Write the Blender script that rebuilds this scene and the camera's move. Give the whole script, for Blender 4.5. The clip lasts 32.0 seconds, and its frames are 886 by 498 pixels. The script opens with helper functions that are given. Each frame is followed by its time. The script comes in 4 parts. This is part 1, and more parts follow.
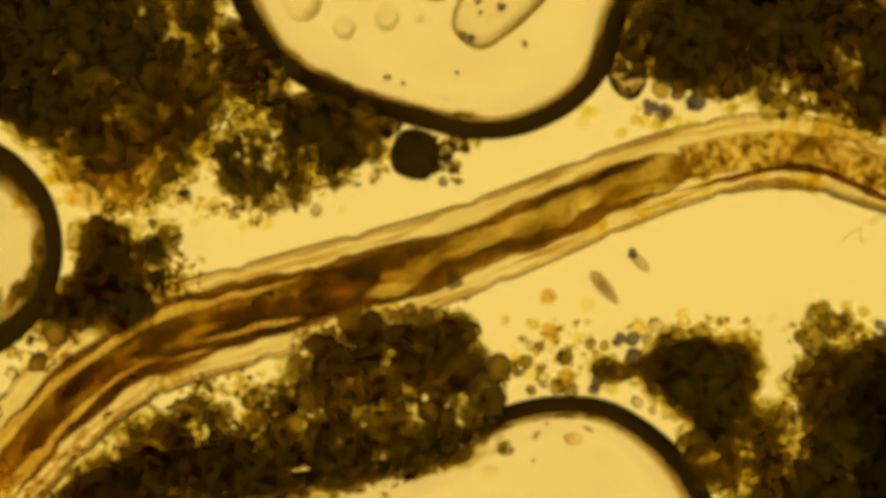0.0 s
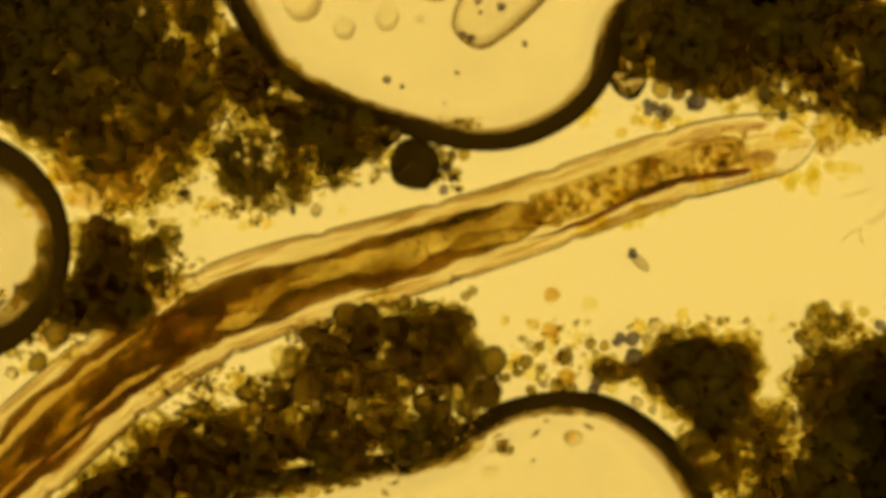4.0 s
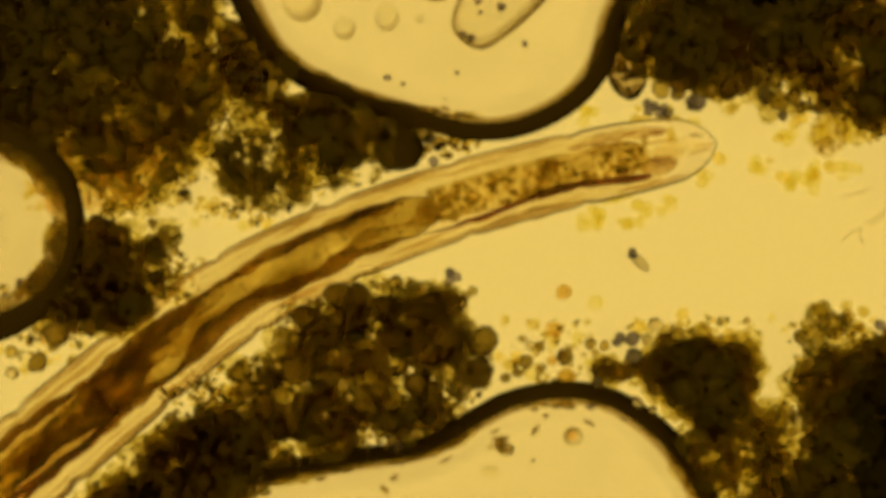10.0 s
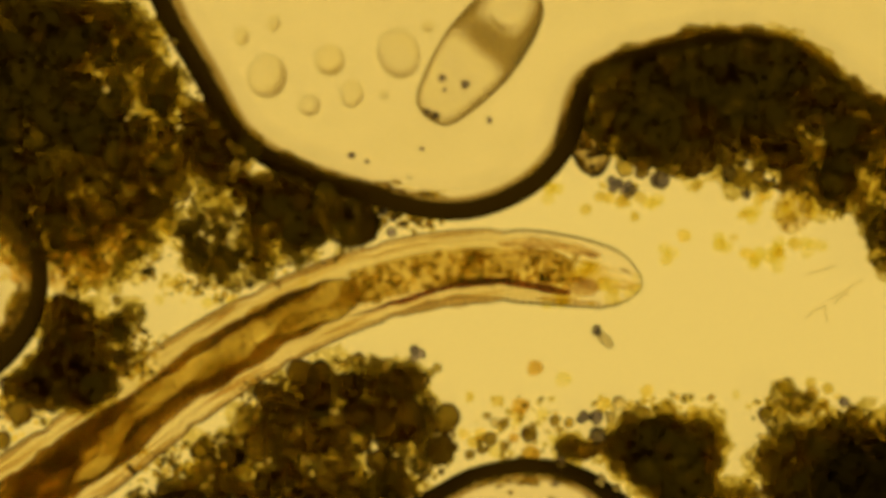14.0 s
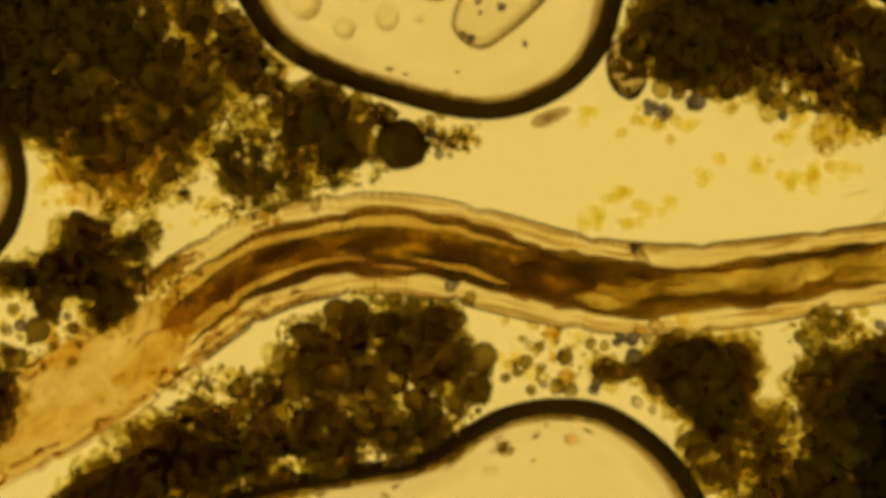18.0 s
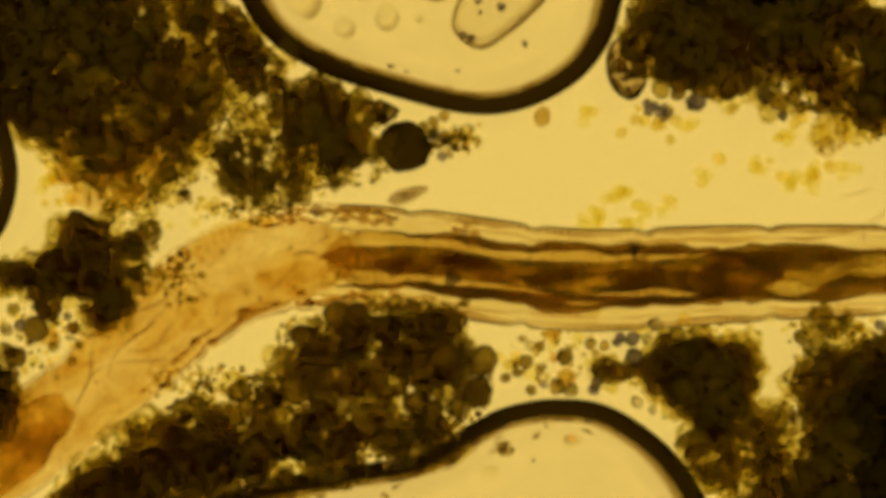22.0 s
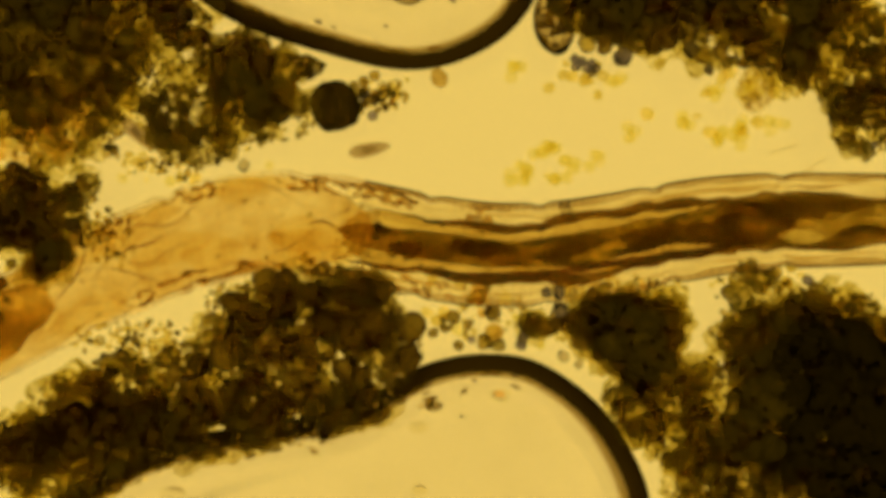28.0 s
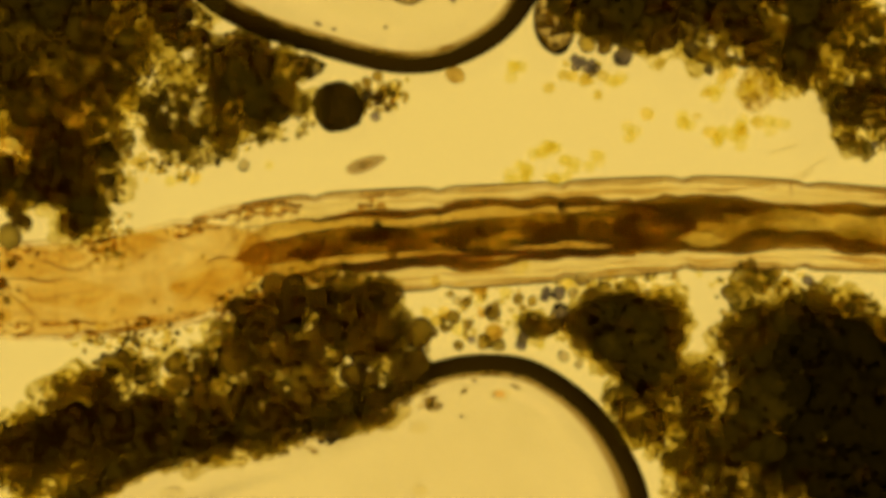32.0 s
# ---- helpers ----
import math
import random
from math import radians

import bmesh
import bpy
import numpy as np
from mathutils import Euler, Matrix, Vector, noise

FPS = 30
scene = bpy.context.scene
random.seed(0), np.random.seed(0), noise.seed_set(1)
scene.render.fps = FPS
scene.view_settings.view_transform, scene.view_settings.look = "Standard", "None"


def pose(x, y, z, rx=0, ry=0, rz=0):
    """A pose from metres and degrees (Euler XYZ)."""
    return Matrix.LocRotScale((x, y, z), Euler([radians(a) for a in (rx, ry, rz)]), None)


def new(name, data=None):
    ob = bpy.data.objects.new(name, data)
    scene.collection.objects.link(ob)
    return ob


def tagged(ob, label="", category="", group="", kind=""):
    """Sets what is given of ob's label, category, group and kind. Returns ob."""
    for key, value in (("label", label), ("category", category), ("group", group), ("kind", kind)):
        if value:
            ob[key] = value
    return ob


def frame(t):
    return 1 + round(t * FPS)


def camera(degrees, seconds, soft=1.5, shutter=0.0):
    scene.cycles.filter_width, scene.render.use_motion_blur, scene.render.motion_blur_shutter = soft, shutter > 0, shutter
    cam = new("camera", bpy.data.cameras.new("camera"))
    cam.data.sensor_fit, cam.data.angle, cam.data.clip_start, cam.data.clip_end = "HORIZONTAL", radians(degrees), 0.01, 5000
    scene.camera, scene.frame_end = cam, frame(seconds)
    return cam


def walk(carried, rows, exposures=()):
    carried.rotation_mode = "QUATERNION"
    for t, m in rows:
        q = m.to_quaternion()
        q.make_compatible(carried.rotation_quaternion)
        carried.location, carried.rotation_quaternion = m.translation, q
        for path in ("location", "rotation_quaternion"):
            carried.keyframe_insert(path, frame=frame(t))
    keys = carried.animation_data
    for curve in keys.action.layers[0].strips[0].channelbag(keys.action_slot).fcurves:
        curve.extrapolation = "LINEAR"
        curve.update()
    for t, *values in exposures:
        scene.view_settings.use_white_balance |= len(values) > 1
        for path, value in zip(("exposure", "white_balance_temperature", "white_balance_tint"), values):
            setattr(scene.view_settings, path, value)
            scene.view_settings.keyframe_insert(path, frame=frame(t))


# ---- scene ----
# A wet mount under a transmitted-light microscope: one metre here stands for one millimetre on the slide.
# Plan units (u) are thousandths of a metre on the slide, x to the right and y down, (784, 441) at the world's origin.
D = 6.385                       # height of the objective over the slide
cam = camera(14.0, 32.0, soft=5.2)


def stage(x, y):
    """The objective over the slide, with the stage pushed by x and y plan units."""
    return pose(-x / 1000, y / 1000, D)


walk(cam, [
    (0.0, stage(0, 0)), (6.0, stage(0, 0)), (12.2, stage(0, 0)), (12.4, stage(0, 1)), (12.5, stage(-2, 5)), (12.7, stage(-9, 18)),
    (12.9, stage(-20, 43)), (13.0, stage(-46, 98)), (13.1, stage(-55, 117)), (13.3, stage(-61, 131)), (13.5, stage(-63, 136)), (14.0, stage(-63, 136)),
    (14.5, stage(-66, 135)), (15.0, stage(-66, 135)), (15.15, stage(-65, 134)), (15.2, stage(-62, 128)), (15.3, stage(-48, 99)), (15.4, stage(-8, 8)),
    (15.5, stage(38, -83)), (15.7, stage(58, -118)), (16.1, stage(46, -92)), (16.8, stage(8, -14)), (17.3, stage(0, -1)), (17.5, stage(0, 0)),
    (20.0, stage(0, 0)), (24.3, stage(0, 0)), (24.6, stage(-1, -1)), (25.0, stage(6, -16)), (25.25, stage(-2, -20)), (25.5, stage(-24, -30)),
    (25.7, stage(-59, -46)), (25.85, stage(-100, -66)), (26.0, stage(-128, -79)), (26.3, stage(-128, -79)), (29.0, stage(-128, -79)), (32.0, stage(-128, -79))],
     exposures=[(0.0, -0.02), (3.0, -0.01), (6.0, -0.08), (9.0, -0.12), (12.0, -0.22), (15.0, -0.20), (18.0, -0.21), (20.0, -0.19), (24.0, -0.17), (26.0, -0.20), (29.0, -0.13), (32.0, -0.13)])

# ---- light: the condenser's lamp under the slide, and an added fill from above ----
scene.cycles.transparent_max_bounces = 96
scene.cycles.max_bounces = 24
scene.cycles.transmission_bounces = 24
LAMP_R = 6.2
LAMP = (0.890, 0.607, 0.136)     # warm halogen light
world = bpy.data.worlds.new("overhead_fill")
scene.world = world
world.use_nodes = True
def overhead_fill():
    """Warm fill added from above to lift the darks, nearly black from below."""
    nt = world.node_tree
    N, L = nt.nodes.new, nt.links.new
    tc, sep, ramp = N("ShaderNodeTexCoord"), N("ShaderNodeSeparateXYZ"), N("ShaderNodeValToRGB")
    L(tc.outputs["Generated"], sep.inputs[0])
    L(sep.outputs["Z"], ramp.inputs["Fac"])
    ramp.color_ramp.elements[0].position, ramp.color_ramp.elements[0].color = 0.2, (0.014, 0.0085, 0.0012, 1)
    ramp.color_ramp.elements[1].position, ramp.color_ramp.elements[1].color = 0.55, (2.9, 1.97, 0.25, 1)
    L(ramp.outputs["Color"], nt.nodes["Background"].inputs["Color"])


overhead_fill()


# ---- small tools ----
def at(x, y, z=0.0):
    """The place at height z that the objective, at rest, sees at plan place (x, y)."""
    k = (D - z) / D / 1000
    return Vector(((x - 784) * k, (441 - y) * k, z))


def part(name, bm, material, parent=None, label="", smooth=True):
    me = bpy.data.meshes.new(name)
    bm.to_mesh(me)
    bm.free()
    me.materials.append(material)
    if smooth:
        me.polygons.foreach_set("use_smooth", [True] * len(me.polygons))
    ob = new(name, me)
    ob.parent = parent
    if label:
        tagged(ob, label)
    return ob


def share(name, me, parent, m):
    ob = new(name, me)
    ob.parent = parent
    ob.matrix_local = m
    return ob


def wob(a, seed, f=1.0):
    """Smooth noise of one number, about -1 to 1."""
    return noise.noise(Vector((a * f, seed * 7.31, 0.37)))


def lump(sub, r, seed, rough=0.25, f=1.6, flat=1.0):
    """An irregular closed lump round the origin."""
    bm = bmesh.new()
    bmesh.ops.create_icosphere(bm, subdivisions=sub, radius=1.0)
    off = Vector((seed * 3.17, seed * 1.91, seed * 0.73))
    for v in bm.verts:
        k = 1 + rough * noise.fractal(v.co * f + off, 0.8, 2.2, 4) * 1.4
        v.co = v.co * k * r
        v.co.z *= flat
    return bm


# ---- materials ----
def shader(name):
    m = bpy.data.materials.new(name)
    m.use_nodes = True
    nt = m.node_tree
    nt.nodes.clear()
    return m, nt, nt.nodes.new("ShaderNodeOutputMaterial")


def grain_colour(nt, c1, c2, scale, rest=False, stretch=(1, 1, 1), low=0.35, high=0.65, rand=0.0, detail=5.0, gnarl=0.6, island=False):
    """A colour that runs between c1 and c2 with noise of that scale."""
    N, L = nt.nodes.new, nt.links.new
    if rest:
        src = N("ShaderNodeAttribute")
        src.attribute_name = "rest"
        vec = src.outputs["Vector"]
    else:
        src = N("ShaderNodeTexCoord")
        vec = src.outputs["Object"]
    mp = N("ShaderNodeMapping")
    mp.inputs["Scale"].default_value = stretch
    L(vec, mp.inputs["Vector"])
    info = N("ShaderNodeObjectInfo")
    tex = N("ShaderNodeTexNoise")
    tex.noise_dimensions = "4D"
    tex.inputs["Scale"].default_value = scale
    tex.inputs["Detail"].default_value = detail
    tex.inputs["Roughness"].default_value = gnarl
    L(mp.outputs["Vector"], tex.inputs["Vector"])
    if not rest:
        w = N("ShaderNodeMath")
        w.operation = "MULTIPLY"
        w.inputs[1].default_value = 37.0
        L(info.outputs["Random"], w.inputs[0])
        L(w.outputs[0], tex.inputs["W"])
    ramp = N("ShaderNodeValToRGB")
    ramp.color_ramp.elements[0].position, ramp.color_ramp.elements[1].position = low, high
    ramp.color_ramp.elements[0].color, ramp.color_ramp.elements[1].color = (*c1, 1), (*c2, 1)
    L(tex.outputs["Fac"], ramp.inputs["Fac"])
    out = ramp.outputs["Color"]
    if rand:
        hsv = N("ShaderNodeHueSaturation")
        mr = N("ShaderNodeMapRange")
        mr.inputs["To Min"].default_value, mr.inputs["To Max"].default_value = 1 - rand, 1 + rand
        pick = info.outputs["Random"]
        if island:
            pick = N("ShaderNodeNewGeometry").outputs["Random Per Island"]
        L(pick, mr.inputs["Value"])
        L(mr.outputs[0], hsv.inputs["Value"])
        L(out, hsv.inputs["Color"])
        out = hsv.outputs["Color"]
    return out


def absorbing(name, c1, c2, scale, body=0.06, matter=(0.48, 0.39, 0.078), **kw):
    """Soft matter that lets the lamp through and filters it, with some solid matter in it."""
    m, nt, o = shader(name)
    N, L = nt.nodes.new, nt.links.new
    col = grain_colour(nt, c1, c2, scale, **kw)
    tr = N("ShaderNodeBsdfTransparent")
    L(col, tr.inputs["Color"])
    df = N("ShaderNodeBsdfDiffuse")
    df.inputs["Color"].default_value = (*matter, 1)
    mix = N("ShaderNodeMixShader")
    # this share catches the added fill and lifts the darks like lens glare
    mix.inputs["Fac"].default_value = body
    L(tr.outputs[0], mix.inputs[1])
    L(df.outputs[0], mix.inputs[2])
    L((mix if body else tr).outputs[0], o.inputs["Surface"])
    return m


def refracting(name, c1, c2, scale, ior, rough=0.0, bump=0.0, film=0.0, **kw):
    """Clear matter that bends the light."""
    m, nt, o = shader(name)
    N, L = nt.nodes.new, nt.links.new
    col = grain_colour(nt, c1, c2, scale, **kw)
    rf = N("ShaderNodeBsdfRefraction")
    rf.inputs["IOR"].default_value, rf.inputs["Roughness"].default_value = ior, rough
    L(col, rf.inputs["Color"])
    if bump:
        tc, tx, bp = N("ShaderNodeTexCoord"), N("ShaderNodeTexNoise"), N("ShaderNodeBump")
        tx.inputs["Scale"].default_value = scale * 2
        L(tc.outputs["Object"], tx.inputs["Vector"])
        L(tx.outputs["Fac"], bp.inputs["Height"])
        bp.inputs["Strength"].default_value, bp.inputs["Distance"].default_value = bump, 0.01
        L(bp.outputs["Normal"], rf.inputs["Normal"])
    # brown diffuse share, put in to give the dark rims a base tone
    if film:
        df, mix = N("ShaderNodeBsdfDiffuse"), N("ShaderNodeMixShader")
        df.inputs["Color"].default_value = (0.5, 0.33, 0.09, 1)
        mix.inputs["Fac"].default_value = film
        L(rf.outputs[0], mix.inputs[1])
        L(df.outputs[0], mix.inputs[2])
        rf = mix
    L(rf.outputs[0], o.inputs["Surface"])
    return m


def solid(name, colour, rough=0.5, metal=0.0):
    m, nt, o = shader(name)
    p = nt.nodes.new("ShaderNodeBsdfPrincipled")
    nt.links.new(grain_colour(nt, [c * 0.8 for c in colour], colour, 8.0), p.inputs["Base Color"])
    p.inputs["Roughness"].default_value, p.inputs["Metallic"].default_value = rough, metal
    p.inputs["Specular IOR Level"].default_value = 0.1
    nt.links.new(p.outputs[0], o.inputs["Surface"])
    return m


def lamp_material():
    """Even light over the lens that fades towards its rim."""
    m, nt, o = shader("lamp_glow")
    N, L = nt.nodes.new, nt.links.new
    e, tc, ln, ramp = N("ShaderNodeEmission"), N("ShaderNodeTexCoord"), N("ShaderNodeVectorMath"), N("ShaderNodeValToRGB")
    ln.operation = "LENGTH"
    mr = N("ShaderNodeMapRange")
    mr.inputs["From Max"].default_value = LAMP_R
    L(tc.outputs["Object"], ln.inputs[0])
    L(ln.outputs["Value"], mr.inputs["Value"])
    L(mr.outputs[0], ramp.inputs["Fac"])
    c = ramp.color_ramp
    c.interpolation = "EASE"
    c.elements[0].position, c.elements[0].color = 2.3 / LAMP_R, (*LAMP, 1)
    c.elements[1].position, c.elements[1].color = 1.0, (0.01, 0.005, 0.0006, 1)
    mid = c.elements.new(3.2 / LAMP_R)
    mid.color = (0.34, 0.19, 0.022, 1)
    L(ramp.outputs["Color"], e.inputs["Color"])
    L(e.outputs[0], o.inputs["Surface"])
    return m


def slide_material():
    m, nt, o = shader("slide_glass")
    N, L = nt.nodes.new, nt.links.new
    tr, gl, mix = N("ShaderNodeBsdfTransparent"), N("ShaderNodeBsdfGlossy"), N("ShaderNodeMixShader")
    tr.inputs["Color"].default_value = (0.99, 0.99, 0.985, 1)
    gl.inputs["Roughness"].default_value = 0.02
    mix.inputs["Fac"].default_value = 0.015
    L(tr.outputs[0], mix.inputs[1])
    L(gl.outputs[0], mix.inputs[2])
    L(mix.outputs[0], o.inputs["Surface"])
    return m


M_LAMP = lamp_material()
M_SLIDE = slide_material()
M_METAL = solid("black_paint", (0.006, 0.004, 0.0012), 0.9)
M_AIR = refracting("air_in_water", (0.935, 0.935, 0.94), (0.985, 0.985, 1.0), 5.0, 0.75, film=0.035, detail=3.0)
M_DROP = refracting("water_drop", (1.0, 0.985, 0.90), (0.95, 0.945, 0.93), 9.0, 1.44)
M_AMBER_CORE = absorbing("amber_core", (0.98, 0.82, 0.50), (1.0, 0.90, 0.66), 60.0, body=0.0)
M_MASS = absorbing("humus_floc", (0.35, 0.312, 0.098), (0.98, 0.964, 0.85), 40.0, body=0.030, low=0.40, high=0.585, rand=0.05, stretch=(1, 1, 0.35), detail=9.0, gnarl=0.74, island=True)
M_BLACK = absorbing("black_humus", (0.28, 0.235, 0.075), (0.965, 0.945, 0.83), 38.0, body=0.021, low=0.45, high=0.64, rand=0.05, stretch=(1, 1, 0.6), detail=8.0, gnarl=0.72, island=True)
# black_humus made darker: the far heap's density and shade put into its colour
M_DENSE_SHADED = absorbing("dense_shaded_humus", (0.17, 0.14, 0.045), (0.40, 0.34, 0.15), 30.0, body=0.009, low=0.38, high=0.62, rand=0.03, stretch=(1, 1, 0.3), detail=6.0, gnarl=0.65, island=True)
M_SLIME = absorbing("humus_slime", (0.74, 0.70, 0.40), (0.985, 0.97, 0.86), 60.0, body=0.015, low=0.40, high=0.58, rand=0.04, stretch=(1, 1, 0.25), detail=9.0, gnarl=0.74, island=True)
M_RUST = absorbing("rusty_humus", (0.93, 0.86, 0.66), (0.99, 0.965, 0.88), 40.0, body=0.02, rand=0.04, island=True)
M_GRAINS = [
    refracting("olive_grain", (0.45, 0.41, 0.16), (0.90, 0.85, 0.56), 60.0, 1.16, 0.03, 0.3, film=0.025, rand=0.22),
    refracting("brown_grain", (0.45, 0.39, 0.14), (0.84, 0.76, 0.43), 60.0, 1.18, 0.04, 0.3, film=0.025, rand=0.22),
    absorbing("dark_grain", (0.32, 0.27, 0.09), (0.86, 0.81, 0.52), 60.0, body=0.025, rand=0.2, detail=7.0, gnarl=0.68, low=0.40, high=0.60),
    refracting("clear_grain", (0.84, 0.80, 0.66), (0.97, 0.95, 0.88), 60.0, 1.22, 0.02, 0.3, rand=0.08),
    refracting("bluish_grain", (0.42, 0.39, 0.46), (0.74, 0.72, 0.82), 60.0, 1.28, 0.03, 0.3, rand=0.2),
    refracting("black_ball", (0.27, 0.24, 0.075), (0.64, 0.57, 0.28), 45.0, 1.16, 0.05, 0.3, film=0.03, rand=0.25, detail=6.0)]
M_FRAG = absorbing("humus_crumbs", (0.41, 0.365, 0.13), (0.90, 0.87, 0.60), 40.0, body=0.03, rand=0.35, island=True)
M_FLOC = absorbing("yellow_floc", (0.945, 0.92, 0.58), (1.0, 0.99, 0.93), 50.0, body=0.0)
M_HAZE = absorbing("yellow_grain", (0.87, 0.81, 0.38), (0.99, 0.96, 0.80), 40.0, body=0.0, rand=0.06)
M_AMBER = absorbing("amber_grain", (0.72, 0.59, 0.27), (0.95, 0.87, 0.60), 60.0, body=0.02, rand=0.10)

# worm tissues; "rest" is the place in the outstretched worm
M_CUTICLE = refracting("worm_cuticle", (0.95, 0.93, 0.88), (1.0, 0.99, 0.97), 14.0, 1.115, rest=True, stretch=(1, 3, 1))
M_HEAD = refracting("worm_head_cuticle", (0.95, 0.93, 0.90), (1.0, 0.99, 0.98), 14.0, 1.15, rest=True, stretch=(1, 3, 1))
M_SKIN = absorbing("worm_soft_skin", (0.985, 0.97, 0.93), (1.0, 0.995, 0.98), 14.0, body=0.0, rest=True, stretch=(1, 3, 1))
M_MUSCLE = absorbing("worm_muscle", (0.66, 0.55, 0.33), (0.97, 0.925, 0.79), 18.0, body=0.0, rest=True, stretch=(0.35, 3, 1))
M_GUT = absorbing("worm_gut", (0.56, 0.475, 0.18), (0.95, 0.90, 0.64), 10.0, body=0.02, rest=True, stretch=(0.6, 1.3, 0.1), low=0.36, high=0.64)
M_GUTWALL = absorbing("worm_gut_wall", (0.29, 0.21, 0.05), (0.78, 0.66, 0.36), 13.0, body=0.02, rest=True, stretch=(0.4, 1.8, 0.1), low=0.38, high=0.64, detail=8.0, gnarl=0.68)
M_GUTRIM = absorbing("worm_hind_gut_wall", (0.20, 0.135, 0.03), (0.62, 0.49, 0.22), 13.0, body=0.02, rest=True, stretch=(0.4, 1.8, 0.1), low=0.36, high=0.62, detail=8.0, gnarl=0.68)
M_GUTDARK = absorbing("worm_hind_gut", (0.24, 0.188, 0.04), (0.87, 0.785, 0.43), 12.0, body=0.02, rest=True, stretch=(0.6, 1.3, 0.1), low=0.40, high=0.60, detail=8.0, gnarl=0.70)
M_FOREGUT = absorbing("worm_fore_gut", (0.70, 0.62, 0.32), (0.98, 0.945, 0.78), 20.0, body=0.02, rest=True, low=0.40, high=0.58)
M_GLAND = absorbing("worm_throat_gland", (0.66, 0.54, 0.36), (0.975, 0.935, 0.83), 20.0, body=0.0, rest=True, stretch=(0.6, 1.5, 0.3), low=0.40, high=0.60)
M_CAVITY = absorbing("worm_body_fluid", (0.925, 0.89, 0.72), (0.99, 0.98, 0.92), 9.0, body=0.0, rest=True, stretch=(0.5, 1.5, 0.2))
M_BALL = absorbing("black_spore", (0.05, 0.035, 0.012), (0.20, 0.15, 0.06), 60.0, body=0.014)
M_GUTEND = absorbing("worm_gut_end", (0.50, 0.38, 0.13), (0.93, 0.83, 0.55), 16.0, body=0.02, rest=True, stretch=(0.5, 1.4, 0.1), low=0.40, high=0.62)
M_PIGMENT = absorbing("worm_pigment", (0.66, 0.54, 0.30), (0.93, 0.85, 0.62), 60.0, body=0.02, rand=0.12, island=True)
M_PLUG = absorbing("worm_gut_contents", (0.58, 0.495, 0.19), (0.93, 0.86, 0.56), 22.0, body=0.02, rest=True, low=0.40, high=0.62)
M_FOLD = absorbing("worm_gut_fold", (0.60, 0.505, 0.23), (0.96, 0.90, 0.70), 16.0, body=0.02, rest=True, stretch=(0.35, 1.5, 0.1))
M_VESSEL = absorbing("worm_vessel", (0.30, 0.15, 0.08), (0.56, 0.36, 0.22), 24.0, body=0.03, rest=True)
M_SHEATH = absorbing("worm_gut_sheath", (0.74, 0.63, 0.32), (0.95, 0.89, 0.66), 14.0, body=0.0, rest=True, stretch=(0.4, 1.8, 0.1), low=0.36, high=0.62, detail=7.0, gnarl=0.66)
M_FOOD = absorbing("worm_food", (0.70, 0.635, 0.37), (0.95, 0.91, 0.72), 60.0, body=0.02, rand=0.10, island=True)
M_PALE = absorbing("worm_gland_tissue", (0.976, 0.957, 0.897), (0.991, 0.983, 0.954), 13.0, body=0.0, rest=True, stretch=(0.6, 1.6, 0.2))
M_LOBE = absorbing("worm_gland_lobe", (0.95, 0.90, 0.72), (0.995, 0.98, 0.91), 15.0, body=0.0, rest=True, stretch=(0.6, 1.6, 0.2))
M_ORANGE = absorbing("worm_orange_tissue", (0.56, 0.43, 0.14), (0.95, 0.83, 0.50), 14.0, body=0.02, rest=True, low=0.38, high=0.62)
M_STREAK = absorbing("worm_streak", (0.80, 0.69, 0.46), (0.985, 0.95, 0.84), 16.0, body=0.0, rest=True, stretch=(0.4, 2, 0.1))
M_LINE = absorbing("worm_dark_line", (0.58, 0.46, 0.30), (0.97, 0.92, 0.82), 12.0, body=0.0, rest=True, low=0.40, high=0.60)
M_BEAD = refracting("humus_bead", (0.66, 0.58, 0.28), (0.97, 0.93, 0.74), 50.0, 1.13, 0.02, rand=0.2, island=True)
M_CYST = refracting("cyst_wall", (0.60, 0.54, 0.38), (0.90, 0.84, 0.66), 60.0, 1.25, 0.03, 0.3)
M_SHARD = absorbing("blue_black_flake", (0.10, 0.09, 0.07), (0.34, 0.30, 0.22), 60.0, body=0.02)
M_GHOST = absorbing("pale_granules", (0.86, 0.82, 0.70), (0.975, 0.96, 0.90), 50.0, body=0.0, detail=7.0, gnarl=0.68, low=0.40, high=0.60)
M_HAIR = absorbing("pale_hair", (0.78, 0.70, 0.52), (0.92, 0.86, 0.72), 60.0, body=0.0)
M_CILIATE = absorbing("ciliate_body", (0.60, 0.54, 0.46), (0.85, 0.80, 0.74), 60.0)


